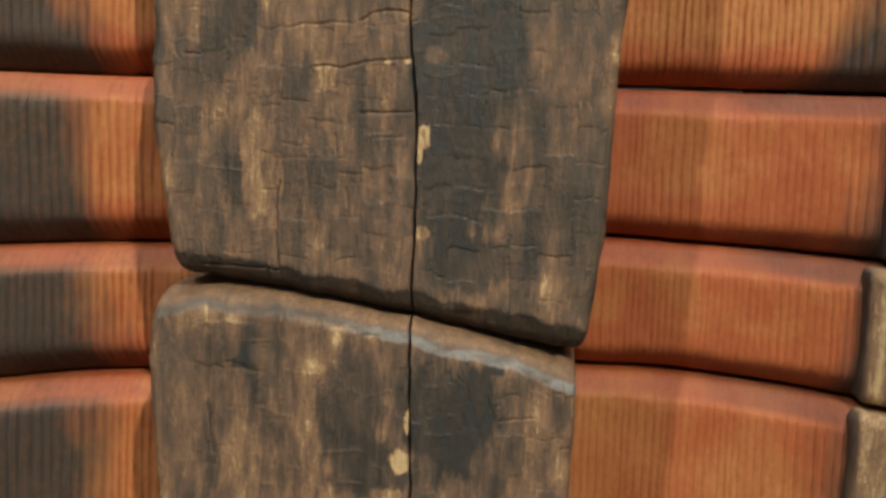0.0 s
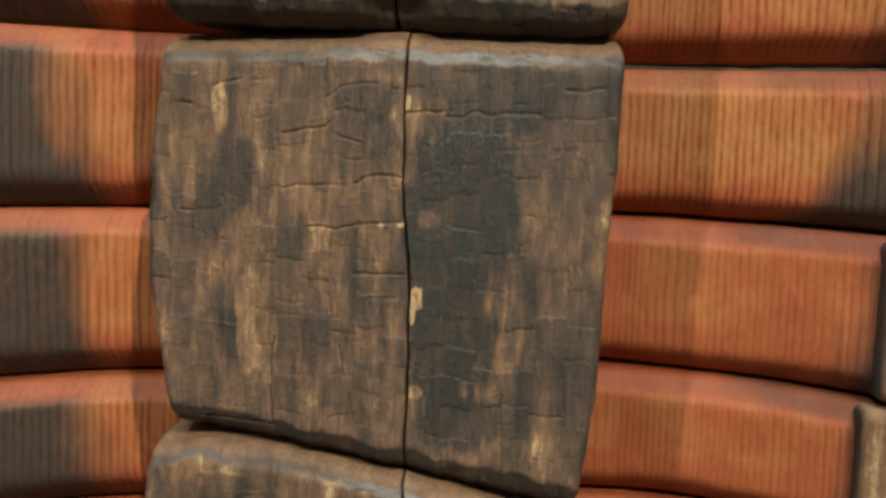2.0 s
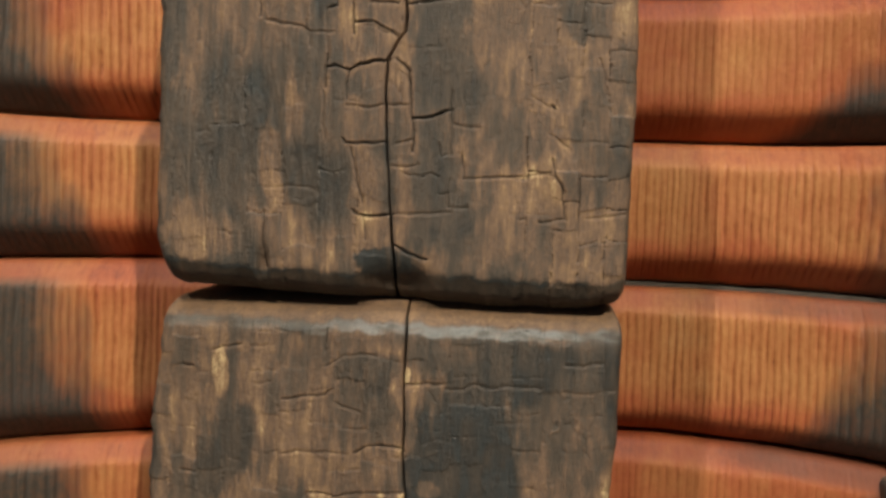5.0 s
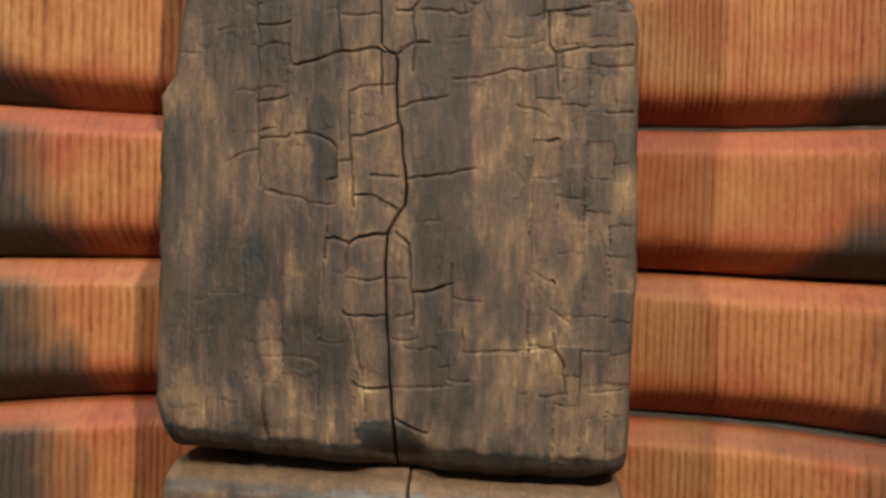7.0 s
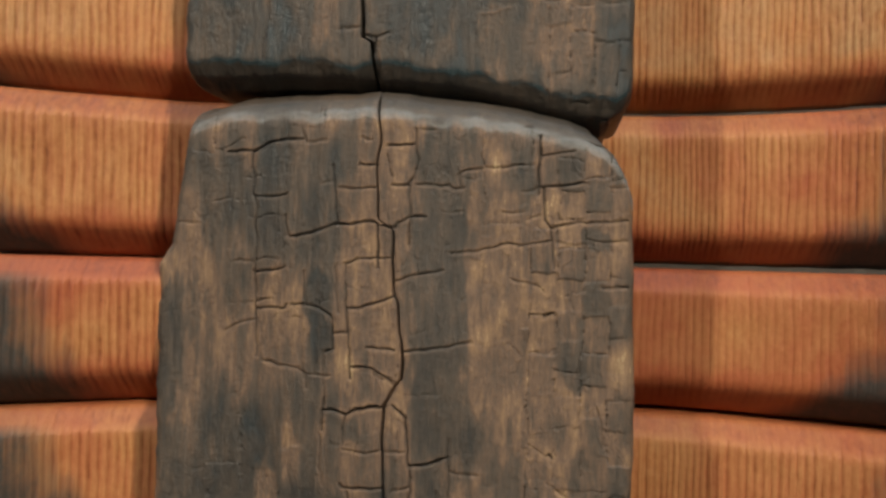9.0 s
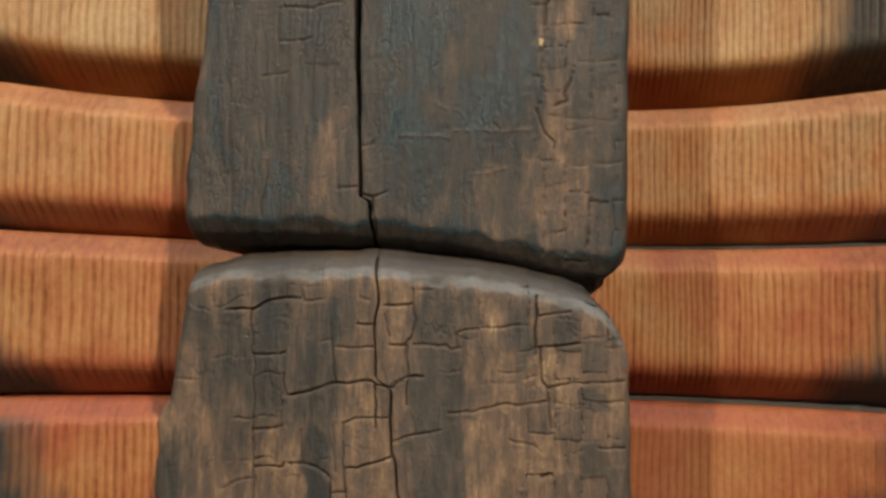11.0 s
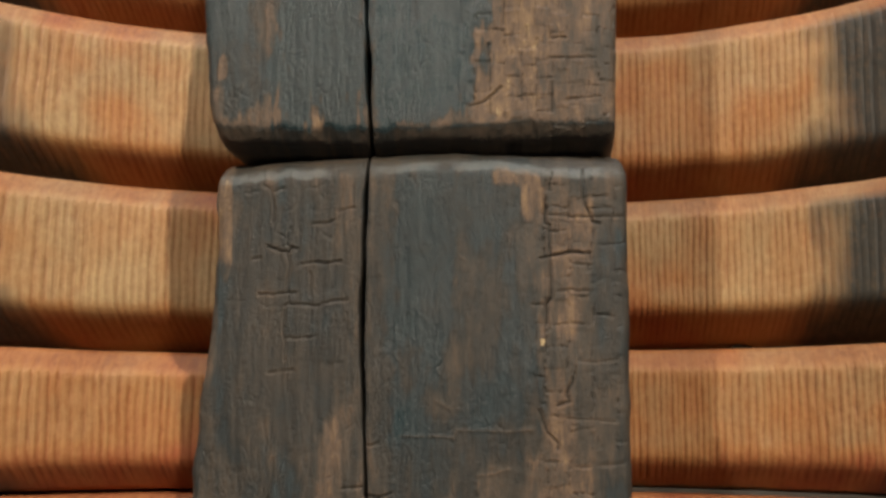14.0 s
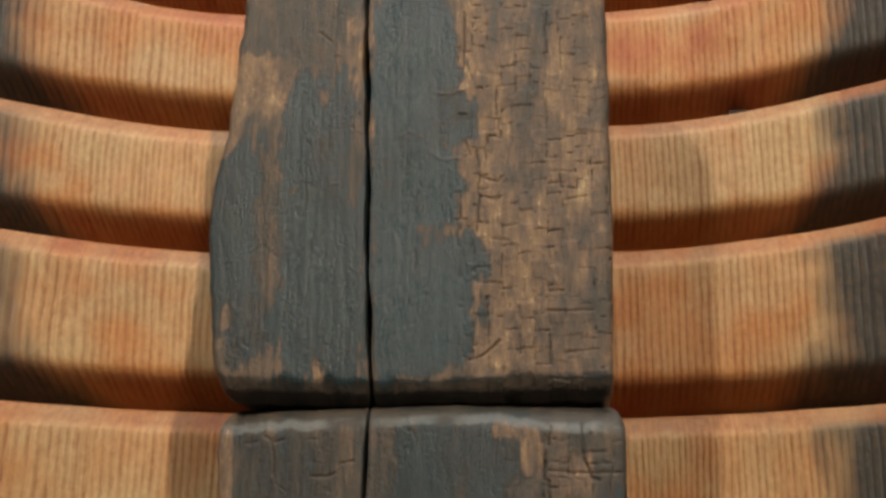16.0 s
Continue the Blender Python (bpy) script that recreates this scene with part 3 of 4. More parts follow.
crack("d", 0.7, (0.0373, 0.7930), (0.0467, 0.7904), (0.0498, 0.7930))
crack("d", 0.6, (0.0549, 0.8280), (0.0531, 0.8112))
crack("d", 0.6, (0.0766, 0.8079), (0.0891, 0.8080))
crack("d", 0.6, (0.0856, 0.7915), (0.0966, 0.7931))
crack("d", 0.6, (0.0850, 0.8314), (0.0976, 0.8297))
crack("d", 0.6, (0.0749, 0.8013), (0.0843, 0.8007))
crack("d", 0.8, (0.0401, 0.7368), (0.0406, 0.7243))
crack("d", 0.9, (0.0309, 0.7011), (0.0399, 0.7042), (0.0445, 0.7088), (0.0475, 0.7125))
crack("d", 0.9, (0.0738, 0.7120), (0.0744, 0.6997))
crack("d", 0.6, (0.0944, 0.7151), (0.0927, 0.7089))
crack("d", 0.6, (0.0821, 0.7071), (0.1002, 0.7074))
crack("d", 0.6, (0.0616, 0.7463), (0.0615, 0.7368))
crack("d", 0.8, (0.0737, 0.7400), (0.0829, 0.7394))
crack("d", 0.7, (0.0735, 0.7290), (0.0978, 0.7282))
crack("d", 0.7, (0.0014, 0.7627), (0.0022, 0.7515))
crack("d", 0.6, (-0.0041, 0.8358), (-0.0044, 0.8055))
crack("d", 0.7, (-0.0572, 0.8973), (-0.0485, 0.8913))
crack("d", 0.6, (0.0920, 0.8587), (0.0931, 0.8416))
crack("d", 0.6, (0.0973, 0.8213), (0.0969, 0.8047))
crack("d", 0.6, (0.0434, 0.7686), (0.0526, 0.7670))
# wrinkles in the dark coat; their highlights are set in as paler lines
pale_line("d", 0.9, (-0.0089, 0.8293), (-0.0024, 0.8323), (0.0057, 0.8279))
pale_line("d", 0.9, (0.0080, 0.8194), (0.0153, 0.8149), (0.0264, 0.8159))
pale_line("d", 1.0, (0.0119, 0.8554), (0.0216, 0.8544), (0.0297, 0.8576))
pale_line("d", 0.8, (-0.0428, 0.8042), (-0.0461, 0.8037))
pale_line("d", 0.9, (0.0034, 0.7936), (0.0044, 0.7837))
pale_line("d", 0.9, (0.0059, 0.7902), (0.0069, 0.7853))
pale_line("d", 0.8, (-0.0234, 0.8132), (-0.0207, 0.8080))

# paler and darker patches, by block, the broad ones first
stain("z", -0.1163, -0.0968, 0.0232, 0.0473, 0.54, 0.50)
stain("z", -0.0192, -0.0859, 0.0169, 0.0332, 0.22, 0.85)
stain("z", -0.0121, -0.1188, 0.0227, 0.0184, 0.20, 0.85)
stain("z", -0.0566, -0.1184, 0.0161, 0.0188, 0.36, 0.60)
stain("z", 0.0348, -0.0875, 0.0248, 0.0387, 0.15, 0.90)
stain("z", 0.0758, -0.0910, 0.0145, 0.0327, 0.46, 0.80)
stain("z", 0.0898, -0.0811, 0.0058, 0.0119, 0.28, 0.60)
stain("z", 0.0556, -0.0608, 0.0043, 0.0035, 0.14, 0.90)
stain("z", -0.1004, -0.1016, 0.0034, 0.0126, 0.30, 0.80)
stain("z", -0.0967, -0.1268, 0.0040, 0.0160, 0.24, 0.80)
stain("z", -0.0825, -0.0688, 0.0039, 0.0031, 0.20, 0.90)
stain("z", -0.1067, -0.0487, 0.0197, 0.0078, 0.62, 0.70)
stain("z", -0.0435, -0.0519, 0.0125, 0.0120, 0.52, 0.60)
stain("z", 0.0085, -0.1135, 0.0047, 0.0067, 0.97, 1.00)
stain("z", 0.0113, -0.0920, 0.0015, 0.0060, 0.90, 1.00)
stain("z", 0.0006, -0.1313, 0.0090, 0.0037, 0.75, 0.90)
stain("a", -0.1188, 0.1144, 0.0129, 0.0597, 0.50, 0.60)
stain("a", -0.1145, 0.0322, 0.0196, 0.0369, 0.52, 0.60)
stain("a", -0.0943, -0.0032, 0.0229, 0.0124, 0.52, 0.60)
stain("a", -0.0158, 0.1371, 0.0206, 0.0228, 0.27, 0.70)
stain("a", -0.0133, 0.1543, 0.0175, 0.0113, 0.25, 0.70)
stain("a", -0.0498, 0.1587, 0.0123, 0.0172, 0.50, 0.60)
stain("a", -0.0458, 0.1241, 0.0153, 0.0174, 0.46, 0.60)
stain("a", -0.0059, 0.1061, 0.0117, 0.0115, 0.48, 0.60)
stain("a", -0.0062, 0.0214, 0.0162, 0.0265, 0.46, 0.70)
stain("a", -0.0504, 0.0560, 0.0156, 0.0356, 0.30, 0.60)
stain("a", -0.0370, 0.0213, 0.0185, 0.0298, 0.30, 0.60)
stain("a", 0.0383, 0.0796, 0.0262, 0.0849, 0.15, 0.90)
stain("a", 0.0578, 0.1569, 0.0472, 0.0167, 0.17, 0.80)
stain("a", 0.0264, 0.1697, 0.0169, 0.0084, 0.33, 0.70)
stain("a", 0.0950, 0.1388, 0.0138, 0.0333, 0.36, 0.60)
stain("a", 0.1027, 0.0396, 0.0112, 0.0345, 0.30, 0.60)
stain("a", 0.0827, 0.0414, 0.0113, 0.0345, 0.33, 0.60)
stain("a", 0.0417, -0.0080, 0.0231, 0.0148, 0.17, 0.80)
stain("a", 0.0604, 0.0634, 0.0085, 0.0172, 0.46, 0.85)
stain("a", 0.0642, 0.0404, 0.0057, 0.0231, 0.56, 0.92)
stain("a", 0.0643, 0.0052, 0.0037, 0.0264, 0.54, 0.92)
stain("a", 0.0205, 0.0974, 0.0057, 0.0043, 0.46, 0.70)
stain("a", -0.0833, 0.1133, 0.0121, 0.0193, 0.19, 0.85)
stain("a", -0.0976, 0.0945, 0.0114, 0.0120, 0.23, 0.70)
stain("a", -0.0943, 0.1498, 0.0045, 0.0133, 0.85, 0.90)
stain("a", -0.0998, 0.1333, 0.0045, 0.0089, 0.66, 0.70)
stain("a", -0.0811, 0.1635, 0.0047, 0.0029, 0.65, 0.80)
stain("a", -0.0757, 0.0508, 0.0064, 0.0151, 0.80, 0.95)
stain("a", -0.0752, 0.0265, 0.0077, 0.0152, 0.76, 0.95)
stain("a", -0.0609, 0.0310, 0.0019, 0.0090, 0.70, 0.80)
stain("a", -0.0238, 0.0494, 0.0036, 0.0118, 0.62, 0.80)
stain("a", 0.0152, 0.0575, 0.0029, 0.0058, 0.97, 1.00)
stain("a", 0.0135, 0.0478, 0.0015, 0.0047, 0.95, 1.00)
stain("a", 0.0158, 0.0082, 0.0037, 0.0033, 0.80, 0.90)
stain("a", 0.0079, 0.1551, 0.0014, 0.0039, 0.90, 1.00)
stain("a", -0.0040, 0.0930, 0.0018, 0.0014, 0.90, 1.00)
stain("a", 0.0062, 0.0936, 0.0015, 0.0014, 0.90, 1.00)
stain("b", -0.0846, 0.4153, 0.0181, 0.0200, 0.26, 0.70)
stain("b", -0.0693, 0.4067, 0.0105, 0.0227, 0.24, 0.60)
stain("b", -0.0451, 0.3953, 0.0118, 0.0112, 0.26, 0.70)
stain("b", -0.1232, 0.3372, 0.0078, 0.0349, 0.23, 0.80)
stain("b", -0.1111, 0.3607, 0.0068, 0.0173, 0.26, 0.60)
stain("b", -0.1125, 0.2703, 0.0109, 0.0321, 0.26, 0.70)
stain("b", -0.1084, 0.3026, 0.0037, 0.0320, 0.42, 0.60)
stain("b", -0.0192, 0.4146, 0.0143, 0.0167, 0.48, 0.70)
stain("b", -0.0183, 0.3757, 0.0115, 0.0167, 0.50, 0.70)
stain("b", -0.0161, 0.3478, 0.0129, 0.0223, 0.46, 0.70)
stain("b", 0.0188, 0.3624, 0.0145, 0.0905, 0.22, 0.85)
stain("b", 0.0221, 0.2373, 0.0168, 0.0224, 0.22, 0.85)
stain("b", 0.0511, 0.3959, 0.0164, 0.0218, 0.60, 0.80)
stain("b", 0.0756, 0.3990, 0.0163, 0.0163, 0.57, 0.70)
stain("b", 0.0499, 0.3410, 0.0123, 0.0357, 0.56, 0.80)
stain("b", 0.0634, 0.3496, 0.0136, 0.0164, 0.58, 0.60)
stain("b", 0.0883, 0.3392, 0.0095, 0.0164, 0.26, 0.80)
stain("b", 0.0985, 0.3586, 0.0108, 0.0163, 0.32, 0.60)
stain("b", 0.0960, 0.3966, 0.0068, 0.0054, 0.22, 0.80)
stain("b", 0.1047, 0.4211, 0.0081, 0.0108, 0.30, 0.60)
stain("b", 0.0545, 0.2748, 0.0165, 0.0138, 0.28, 0.70)
stain("b", 0.0985, 0.2708, 0.0136, 0.0303, 0.30, 0.70)
stain("b", 0.0764, 0.2783, 0.0082, 0.0111, 0.48, 0.60)
stain("b", 0.0837, 0.2620, 0.0061, 0.0111, 0.45, 0.80)
stain("b", 0.0834, 0.2287, 0.0164, 0.0139, 0.45, 0.60)
stain("b", 0.0502, 0.2301, 0.0111, 0.0167, 0.58, 0.80)
stain("b", 0.0626, 0.2334, 0.0069, 0.0195, 0.60, 0.70)
stain("b", -0.0785, 0.2719, 0.0152, 0.0317, 0.23, 0.80)
stain("b", -0.0418, 0.2508, 0.0178, 0.0200, 0.24, 0.80)
stain("b", -0.0299, 0.2515, 0.0074, 0.0170, 0.24, 0.80)
stain("b", -0.0477, 0.3132, 0.0089, 0.0171, 0.22, 0.70)
stain("b", -0.0661, 0.2609, 0.0067, 0.0173, 0.56, 0.80)
stain("b", -0.0638, 0.2264, 0.0091, 0.0173, 0.55, 0.70)
stain("b", -0.0575, 0.2843, 0.0024, 0.0172, 0.64, 0.70)
stain("b", -0.0654, 0.3684, 0.0075, 0.0099, 0.58, 0.80)
stain("b", -0.0802, 0.3525, 0.0121, 0.0143, 0.50, 0.60)
stain("b", -0.0421, 0.3671, 0.0071, 0.0155, 0.16, 0.90)
stain("b", -0.0395, 0.3446, 0.0065, 0.0113, 0.16, 0.90)
stain("b", -0.0257, 0.3196, 0.0041, 0.0168, 0.64, 0.70)
stain("b", -0.0305, 0.3392, 0.0023, 0.0168, 0.62, 0.70)
stain("b", -0.0175, 0.2833, 0.0110, 0.0112, 0.52, 0.80)
stain("b", -0.0152, 0.2524, 0.0072, 0.0169, 0.52, 0.70)
stain("b", -0.0088, 0.2259, 0.0064, 0.0079, 0.50, 0.80)
stain("b", -0.1052, 0.2208, 0.0216, 0.0102, 0.56, 0.80)
stain("b", -0.0055, 0.2121, 0.0142, 0.0062, 0.10, 0.95)
stain("c", -0.0694, 0.5955, 0.0345, 0.0810, 0.20, 0.85)
stain("c", -0.0980, 0.4994, 0.0188, 0.0178, 0.30, 0.70)
stain("c", -0.0162, 0.5792, 0.0076, 0.0759, 0.21, 0.80)
stain("c", -0.1056, 0.6494, 0.0046, 0.0351, 0.64, 0.90)
stain("c", -0.1107, 0.5902, 0.0033, 0.0311, 0.45, 0.60)
stain("c", 0.0370, 0.6537, 0.0178, 0.0184, 0.10, 0.80)
stain("c", 0.0060, 0.6147, 0.0178, 0.0703, 0.08, 0.92)
stain("c", 0.0373, 0.5465, 0.0145, 0.0146, 0.08, 0.90)
stain("c", 0.0084, 0.5175, 0.0145, 0.0261, 0.10, 0.80)
stain("c", 0.0343, 0.5936, 0.0082, 0.0359, 0.20, 0.80)
stain("c", 0.0169, 0.5436, 0.0088, 0.0076, 0.24, 0.80)
stain("c", 0.0562, 0.5757, 0.0087, 0.0326, 0.10, 0.70)
stain("c", 0.0519, 0.6641, 0.0133, 0.0061, 0.56, 0.90)
stain("c", 0.0637, 0.6502, 0.0059, 0.0122, 0.57, 0.90)
stain("c", 0.0811, 0.6140, 0.0122, 0.0542, 0.50, 0.90)
stain("c", 0.0777, 0.5350, 0.0100, 0.0290, 0.50, 0.85)
stain("c", 0.0803, 0.4923, 0.0170, 0.0170, 0.52, 0.70)
stain("c", 0.1028, 0.6049, 0.0086, 0.0178, 0.20, 0.80)
stain("c", 0.0978, 0.5466, 0.0137, 0.0319, 0.27, 0.80)
stain("c", 0.1077, 0.6526, 0.0058, 0.0181, 0.36, 0.60)
stain("c", 0.0518, 0.4949, 0.0172, 0.0114, 0.36, 0.80)
stain("c", 0.0461, 0.5234, 0.0172, 0.0087, 0.18, 0.80)
stain("c", -0.0416, 0.5115, 0.0080, 0.0206, 0.50, 0.85)
stain("c", -0.0428, 0.5291, 0.0036, 0.0089, 0.44, 0.80)
stain("c", 0.0684, 0.5766, 0.0012, 0.0017, 0.98, 1.00)
stain("d", 0.0854, 0.8518, 0.0160, 0.0705, 0.56, 0.70)
stain("d", 0.0499, 0.8013, 0.0219, 0.0470, 0.57, 0.90)
stain("d", 0.0525, 0.7526, 0.0153, 0.0487, 0.57, 0.90)
stain("d", 0.0430, 0.7088, 0.0150, 0.0124, 0.57, 0.90)
stain("d", 0.0629, 0.8347, 0.0095, 0.0205, 0.38, 0.70)
stain("d", 0.0623, 0.7947, 0.0094, 0.0165, 0.36, 0.70)
stain("d", 0.0834, 0.7623, 0.0123, 0.0161, 0.36, 0.70)
stain("d", 0.0856, 0.7275, 0.0213, 0.0189, 0.36, 0.70)
stain("d", 0.1062, 0.8014, 0.0077, 0.0677, 0.42, 0.60)
stain("d", -0.1020, 0.7837, 0.0208, 0.0514, 0.09, 0.97)
stain("d", -0.0957, 0.7213, 0.0196, 0.0193, 0.14, 0.95)
stain("d", -0.0520, 0.7780, 0.0245, 0.1030, 0.05, 0.95)
stain("d", -0.0799, 0.9046, 0.0414, 0.0184, 0.30, 0.97)
stain("d", -0.0585, 0.8831, 0.0204, 0.0079, 0.36, 0.90)
stain("d", -0.0848, 0.7729, 0.0087, 0.0370, 0.34, 0.80)
stain("d", -0.0956, 0.8662, 0.0155, 0.0179, 0.66, 0.95)
stain("d", -0.1100, 0.8424, 0.0090, 0.0159, 0.62, 0.95)
stain("d", -0.1208, 0.8501, 0.0049, 0.0323, 0.60, 0.90)
stain("d", -0.0332, 0.8138, 0.0039, 0.0273, 0.40, 0.80)
stain("d", -0.1096, 0.7042, 0.0059, 0.0127, 0.46, 0.80)
stain("d", -0.1059, 0.7280, 0.0030, 0.0071, 0.56, 0.90)
stain("d", -0.0134, 0.8026, 0.0116, 0.1148, 0.03, 0.97)
stain("d", 0.0021, 0.8734, 0.0260, 0.0499, 0.02, 0.97)
stain("d", 0.0184, 0.8418, 0.0192, 0.0137, 0.05, 0.95)
stain("d", 0.0027, 0.8019, 0.0215, 0.0268, 0.02, 0.97)
stain("d", 0.0186, 0.7560, 0.0265, 0.0193, 0.05, 0.95)
stain("d", 0.0110, 0.7245, 0.0230, 0.0220, 0.02, 0.97)
stain("d", 0.0019, 0.7060, 0.0229, 0.0124, 0.03, 0.97)


def nearby(x, z, points, reach):
    """Indices of the surface points that lie within reach of a broken line."""
    px, pz = [p[0] for p in points], [p[1] for p in points]
    return np.nonzero((x > min(px) - reach) & (x < max(px) + reach) & (z > min(pz) - reach) & (z < max(pz) + reach))


def crack_lines(x, z, lines, seed=3):
    """Groove depth 0..1 of drawn cracks, each (width in mm, depth, points), and the rubbed rims beside them."""
    wob, wob2 = (fbm(x * 120, z * 120, seed, 3) - 0.5) * 0.0026, (fbm(x * 120, z * 120, seed + 60, 3) - 0.5) * 0.0026
    force, thick = 0.62 + 0.38 * vnoise(x * 90, z * 90, 7), 0.26 + 0.24 * vnoise(x * 75, z * 75, 8)
    deep, halo = np.zeros(x.shape), np.zeros(x.shape)
    for width, depth, pts in lines:
        at = nearby(x, z, pts, 0.008)
        xx, zz, best = x[at] + wob[at], z[at] + wob2[at], np.full(len(at[0]), 1.0)
        for (ax, az), (bx, bz) in zip(pts, pts[1:]):
            t = np.clip(((xx - ax) * (bx - ax) + (zz - az) * (bz - az)) / ((bx - ax) ** 2 + (bz - az) ** 2), 0, 1)
            best = np.minimum(best, np.hypot(xx - ax - t * (bx - ax), zz - az - t * (bz - az)))
        # cracks run out thin at both ends
        (fx, fz), (lx, lz) = pts[0], pts[-1]
        taper = np.clip(np.minimum(np.hypot(xx - fx, zz - fz), np.hypot(xx - lx, zz - lz)) / 0.004, 0.45, 1)
        groove = depth * force[at] * min(1.0, max(0.15, (width - 0.3) / 0.8)) * np.exp(-((best * 1000 / np.maximum(0.40, thick[at] * taper * max(width, 0.75))) ** 2))
        deep[at] = np.maximum(deep[at], groove)
        halo[at] = np.maximum(halo[at], depth * np.exp(-(((best * 1000 - 1.4 * width) / (0.9 * width)) ** 2)))
    return deep, halo


def patches(x, z, tone, spots):
    """Stains: (centre x, centre z, half width, half height, tone, strength), with ragged borders that run along the grain."""
    tone = tone.copy()
    for k, (cx, cz, rx, rz, value, strength) in enumerate(spots):
        at = nearby(x, z, [(cx - rx, cz - rz), (cx + rx, cz + rz)], 0.9 * max(rx, rz))
        xx, zz = x[at], z[at]
        d = (np.abs((xx - cx) / rx) ** 2.6 + np.abs((zz - cz) / rz) ** 2.6) ** (1 / 2.6)
        d = d + (fbm(xx * 0.9 / rx, zz * 0.9 / rz, 40 + k, 3) - 0.5) * 0.8 + (fbm(xx * 170, zz * 45, 60 + k) - 0.5) * 0.7 + (fbm(xx * 480, zz * 110, 80 + k, 2) - 0.5) * 0.5
        w = strength * np.clip((1.12 - d) / (0.16 if strength > 0.94 else 0.36 if rx > 0.008 else 0.25), 0, 1)
        tone[at] = tone[at] * (1 - w) + value * w
    return tone


def weathered_block(key, label, left, right, bottom, top, seed, checks=0.5, tone0=0.45, gap=0.0008, cell=55, ragged=(0.004, 0.0016), craze=-1.0, pale=0.0, dents=(), step=0.00072):
    """Two halves of an old block with a split between them. checks: how much of it is crazed; craze: crazed further right than this."""
    block = tagged(new("charred_block"), label, "timber block", "blocks of the column")
    for side in (0, 1):
        tall = spaced(int((top[0][1] - bottom[0][1]) / step), top[0][1] - bottom[0][1])
        wide = spaced(int(0.118 / step), 0.118)
        v, u = np.meshgrid(tall, wide, indexing="ij")
        z = bottom[0][1] + v * (top[0][1] - bottom[0][1])
        for _ in range(2):
            xl, xr, xs = curve(z, left), curve(z, right), curve(z, SEAM)
            rag = (fbm(z * 55, z * 0 + side * 7, seed + 3, 5) - 0.5) * ragged[side]
            xs = xs + (fbm(z * 70, z * 0, seed + 1) - 0.5) * 0.0016
            slit = gap * (0.5 + vnoise(z * 40, z * 0, seed + 2))
            x = (xl + rag) * (1 - u) + (xs - slit) * u if side == 0 else (xs + slit) * (1 - u) + (xr + rag) * u
            zb = curve(x, bottom) + (fbm(x * 70, x * 0, seed + 5) - 0.5) * 0.0025
            zt = curve(x, top) + (fbm(x * 70, x * 0, seed + 6) - 0.5) * 0.0012
            z = zb + v * (zt - zb)
        dt, db = zt - z, z - zb
        inset = rounded(dt, 0.012) * 0.9 + rounded(db, 0.010) * 0.9
        x = x + inset * (1 - u) ** 3 if side == 0 else x - inset * u**3
        dout = (x - xl - rag) if side == 0 else (xr + rag - x)
        dseam = (1 - u) * 0.118 if side == 0 else u * 0.118
        # noise that varies the height of the lower lip
        wear_shine = fbm(x * 28, z * 10, seed + 8, 5)
        lip = 0.0094 + 0.007 * (wear_shine - 0.5) + 0.006 * (fbm(x * 110, z * 45, seed + 10) - 0.5)
        y = rounded(np.maximum(dout, 0), 0.005) + rounded(dt, 0.015) + 0.75 * 0.0011 * np.log1p(np.exp(np.clip((lip - db) / 0.0011, -30, 30))) + rounded(db, 0.004) + rounded(dseam, 0.0010)
        y = y + curve(x, BOW[key])
        for cx, cz, rx, rz, depth in dents:
            y = y + depth * np.exp(-(((x - cx) / rx) ** 4) - ((z - cz) / rz) ** 2)
        # relief: broad waves, fibres, checks, drawn cracks
        bend = 2.0 * fbm(x * 14, z * 10, seed)
        fibre = fbm(x * 300 + bend, z * 18, seed + 20, 5)
        ribs = fbm(x * 90 + bend, z * 6, seed + 23, 3)
        y = y + (fbm(x * 16, z * 9, seed + 21, 3) - 0.5) * 0.004 + (fibre - 0.5) * 0.0008 + (ribs - 0.5) * 0.0015
        crazed = np.where(x + (fbm(x * 30, z * 15, seed + 35) - 0.5) * 0.03 > craze, 1.0, 0.0) if craze > -1 else 0.0
        size = cell * np.where(x > craze, 1.55, 1.0) if craze > -1 else cell
        wx, wz = (fbm(x * 60, z * 60, seed + 31) - 0.5) * 0.32, (fbm(x * 60, z * 45, seed + 32) - 0.5) * 0.40
        edge, who = cells(x * size + wx, z * size * 0.75 + wz, seed + 33)
        where = np.clip(np.clip((fbm(x * 24, z * 12, seed + 34) - 0.60 + checks * 0.35) / 0.12, 0, 1) + crazed, 0, 1)
        wane = np.clip(fbm(x * 80, z * 70, seed + 36) * 2.4 - (0.35 if key in "az" else 0.6), 0, 1)
        fine = np.exp(-((edge / (0.017 * size / 55)) ** 2)) * where * wane
        drawn, halo = crack_lines(x, z, CRACKS[key])
        light, _ = crack_lines(x, z, PALE[key], 11)
        deep = np.maximum(drawn, (0.28 if pale else 0.66) * fine)
        y = y + deep * 0.0030 - light * 0.0011 + (who - 0.5) * 0.0006 * where
        tone = tone0 + (fbm(x * 110 + bend, z * 30, seed + 40, 5) - 0.5) * 0.60 + (fbm(x * 30, z * 14, seed + 41) - 0.5) * 0.6 - (ribs - 0.5) * 0.15
        tone = patches(x, z, tone, STAINS[key])
        tone = tone + ((fbm(x * 230 + bend, z * 48, seed + 43, 4) - 0.5) * 0.44 + (fbm(x * 75, z * 60, seed + 44, 4) - 0.5) * 0.30) * np.clip(tone * 1.9, 0.10, 0.9)
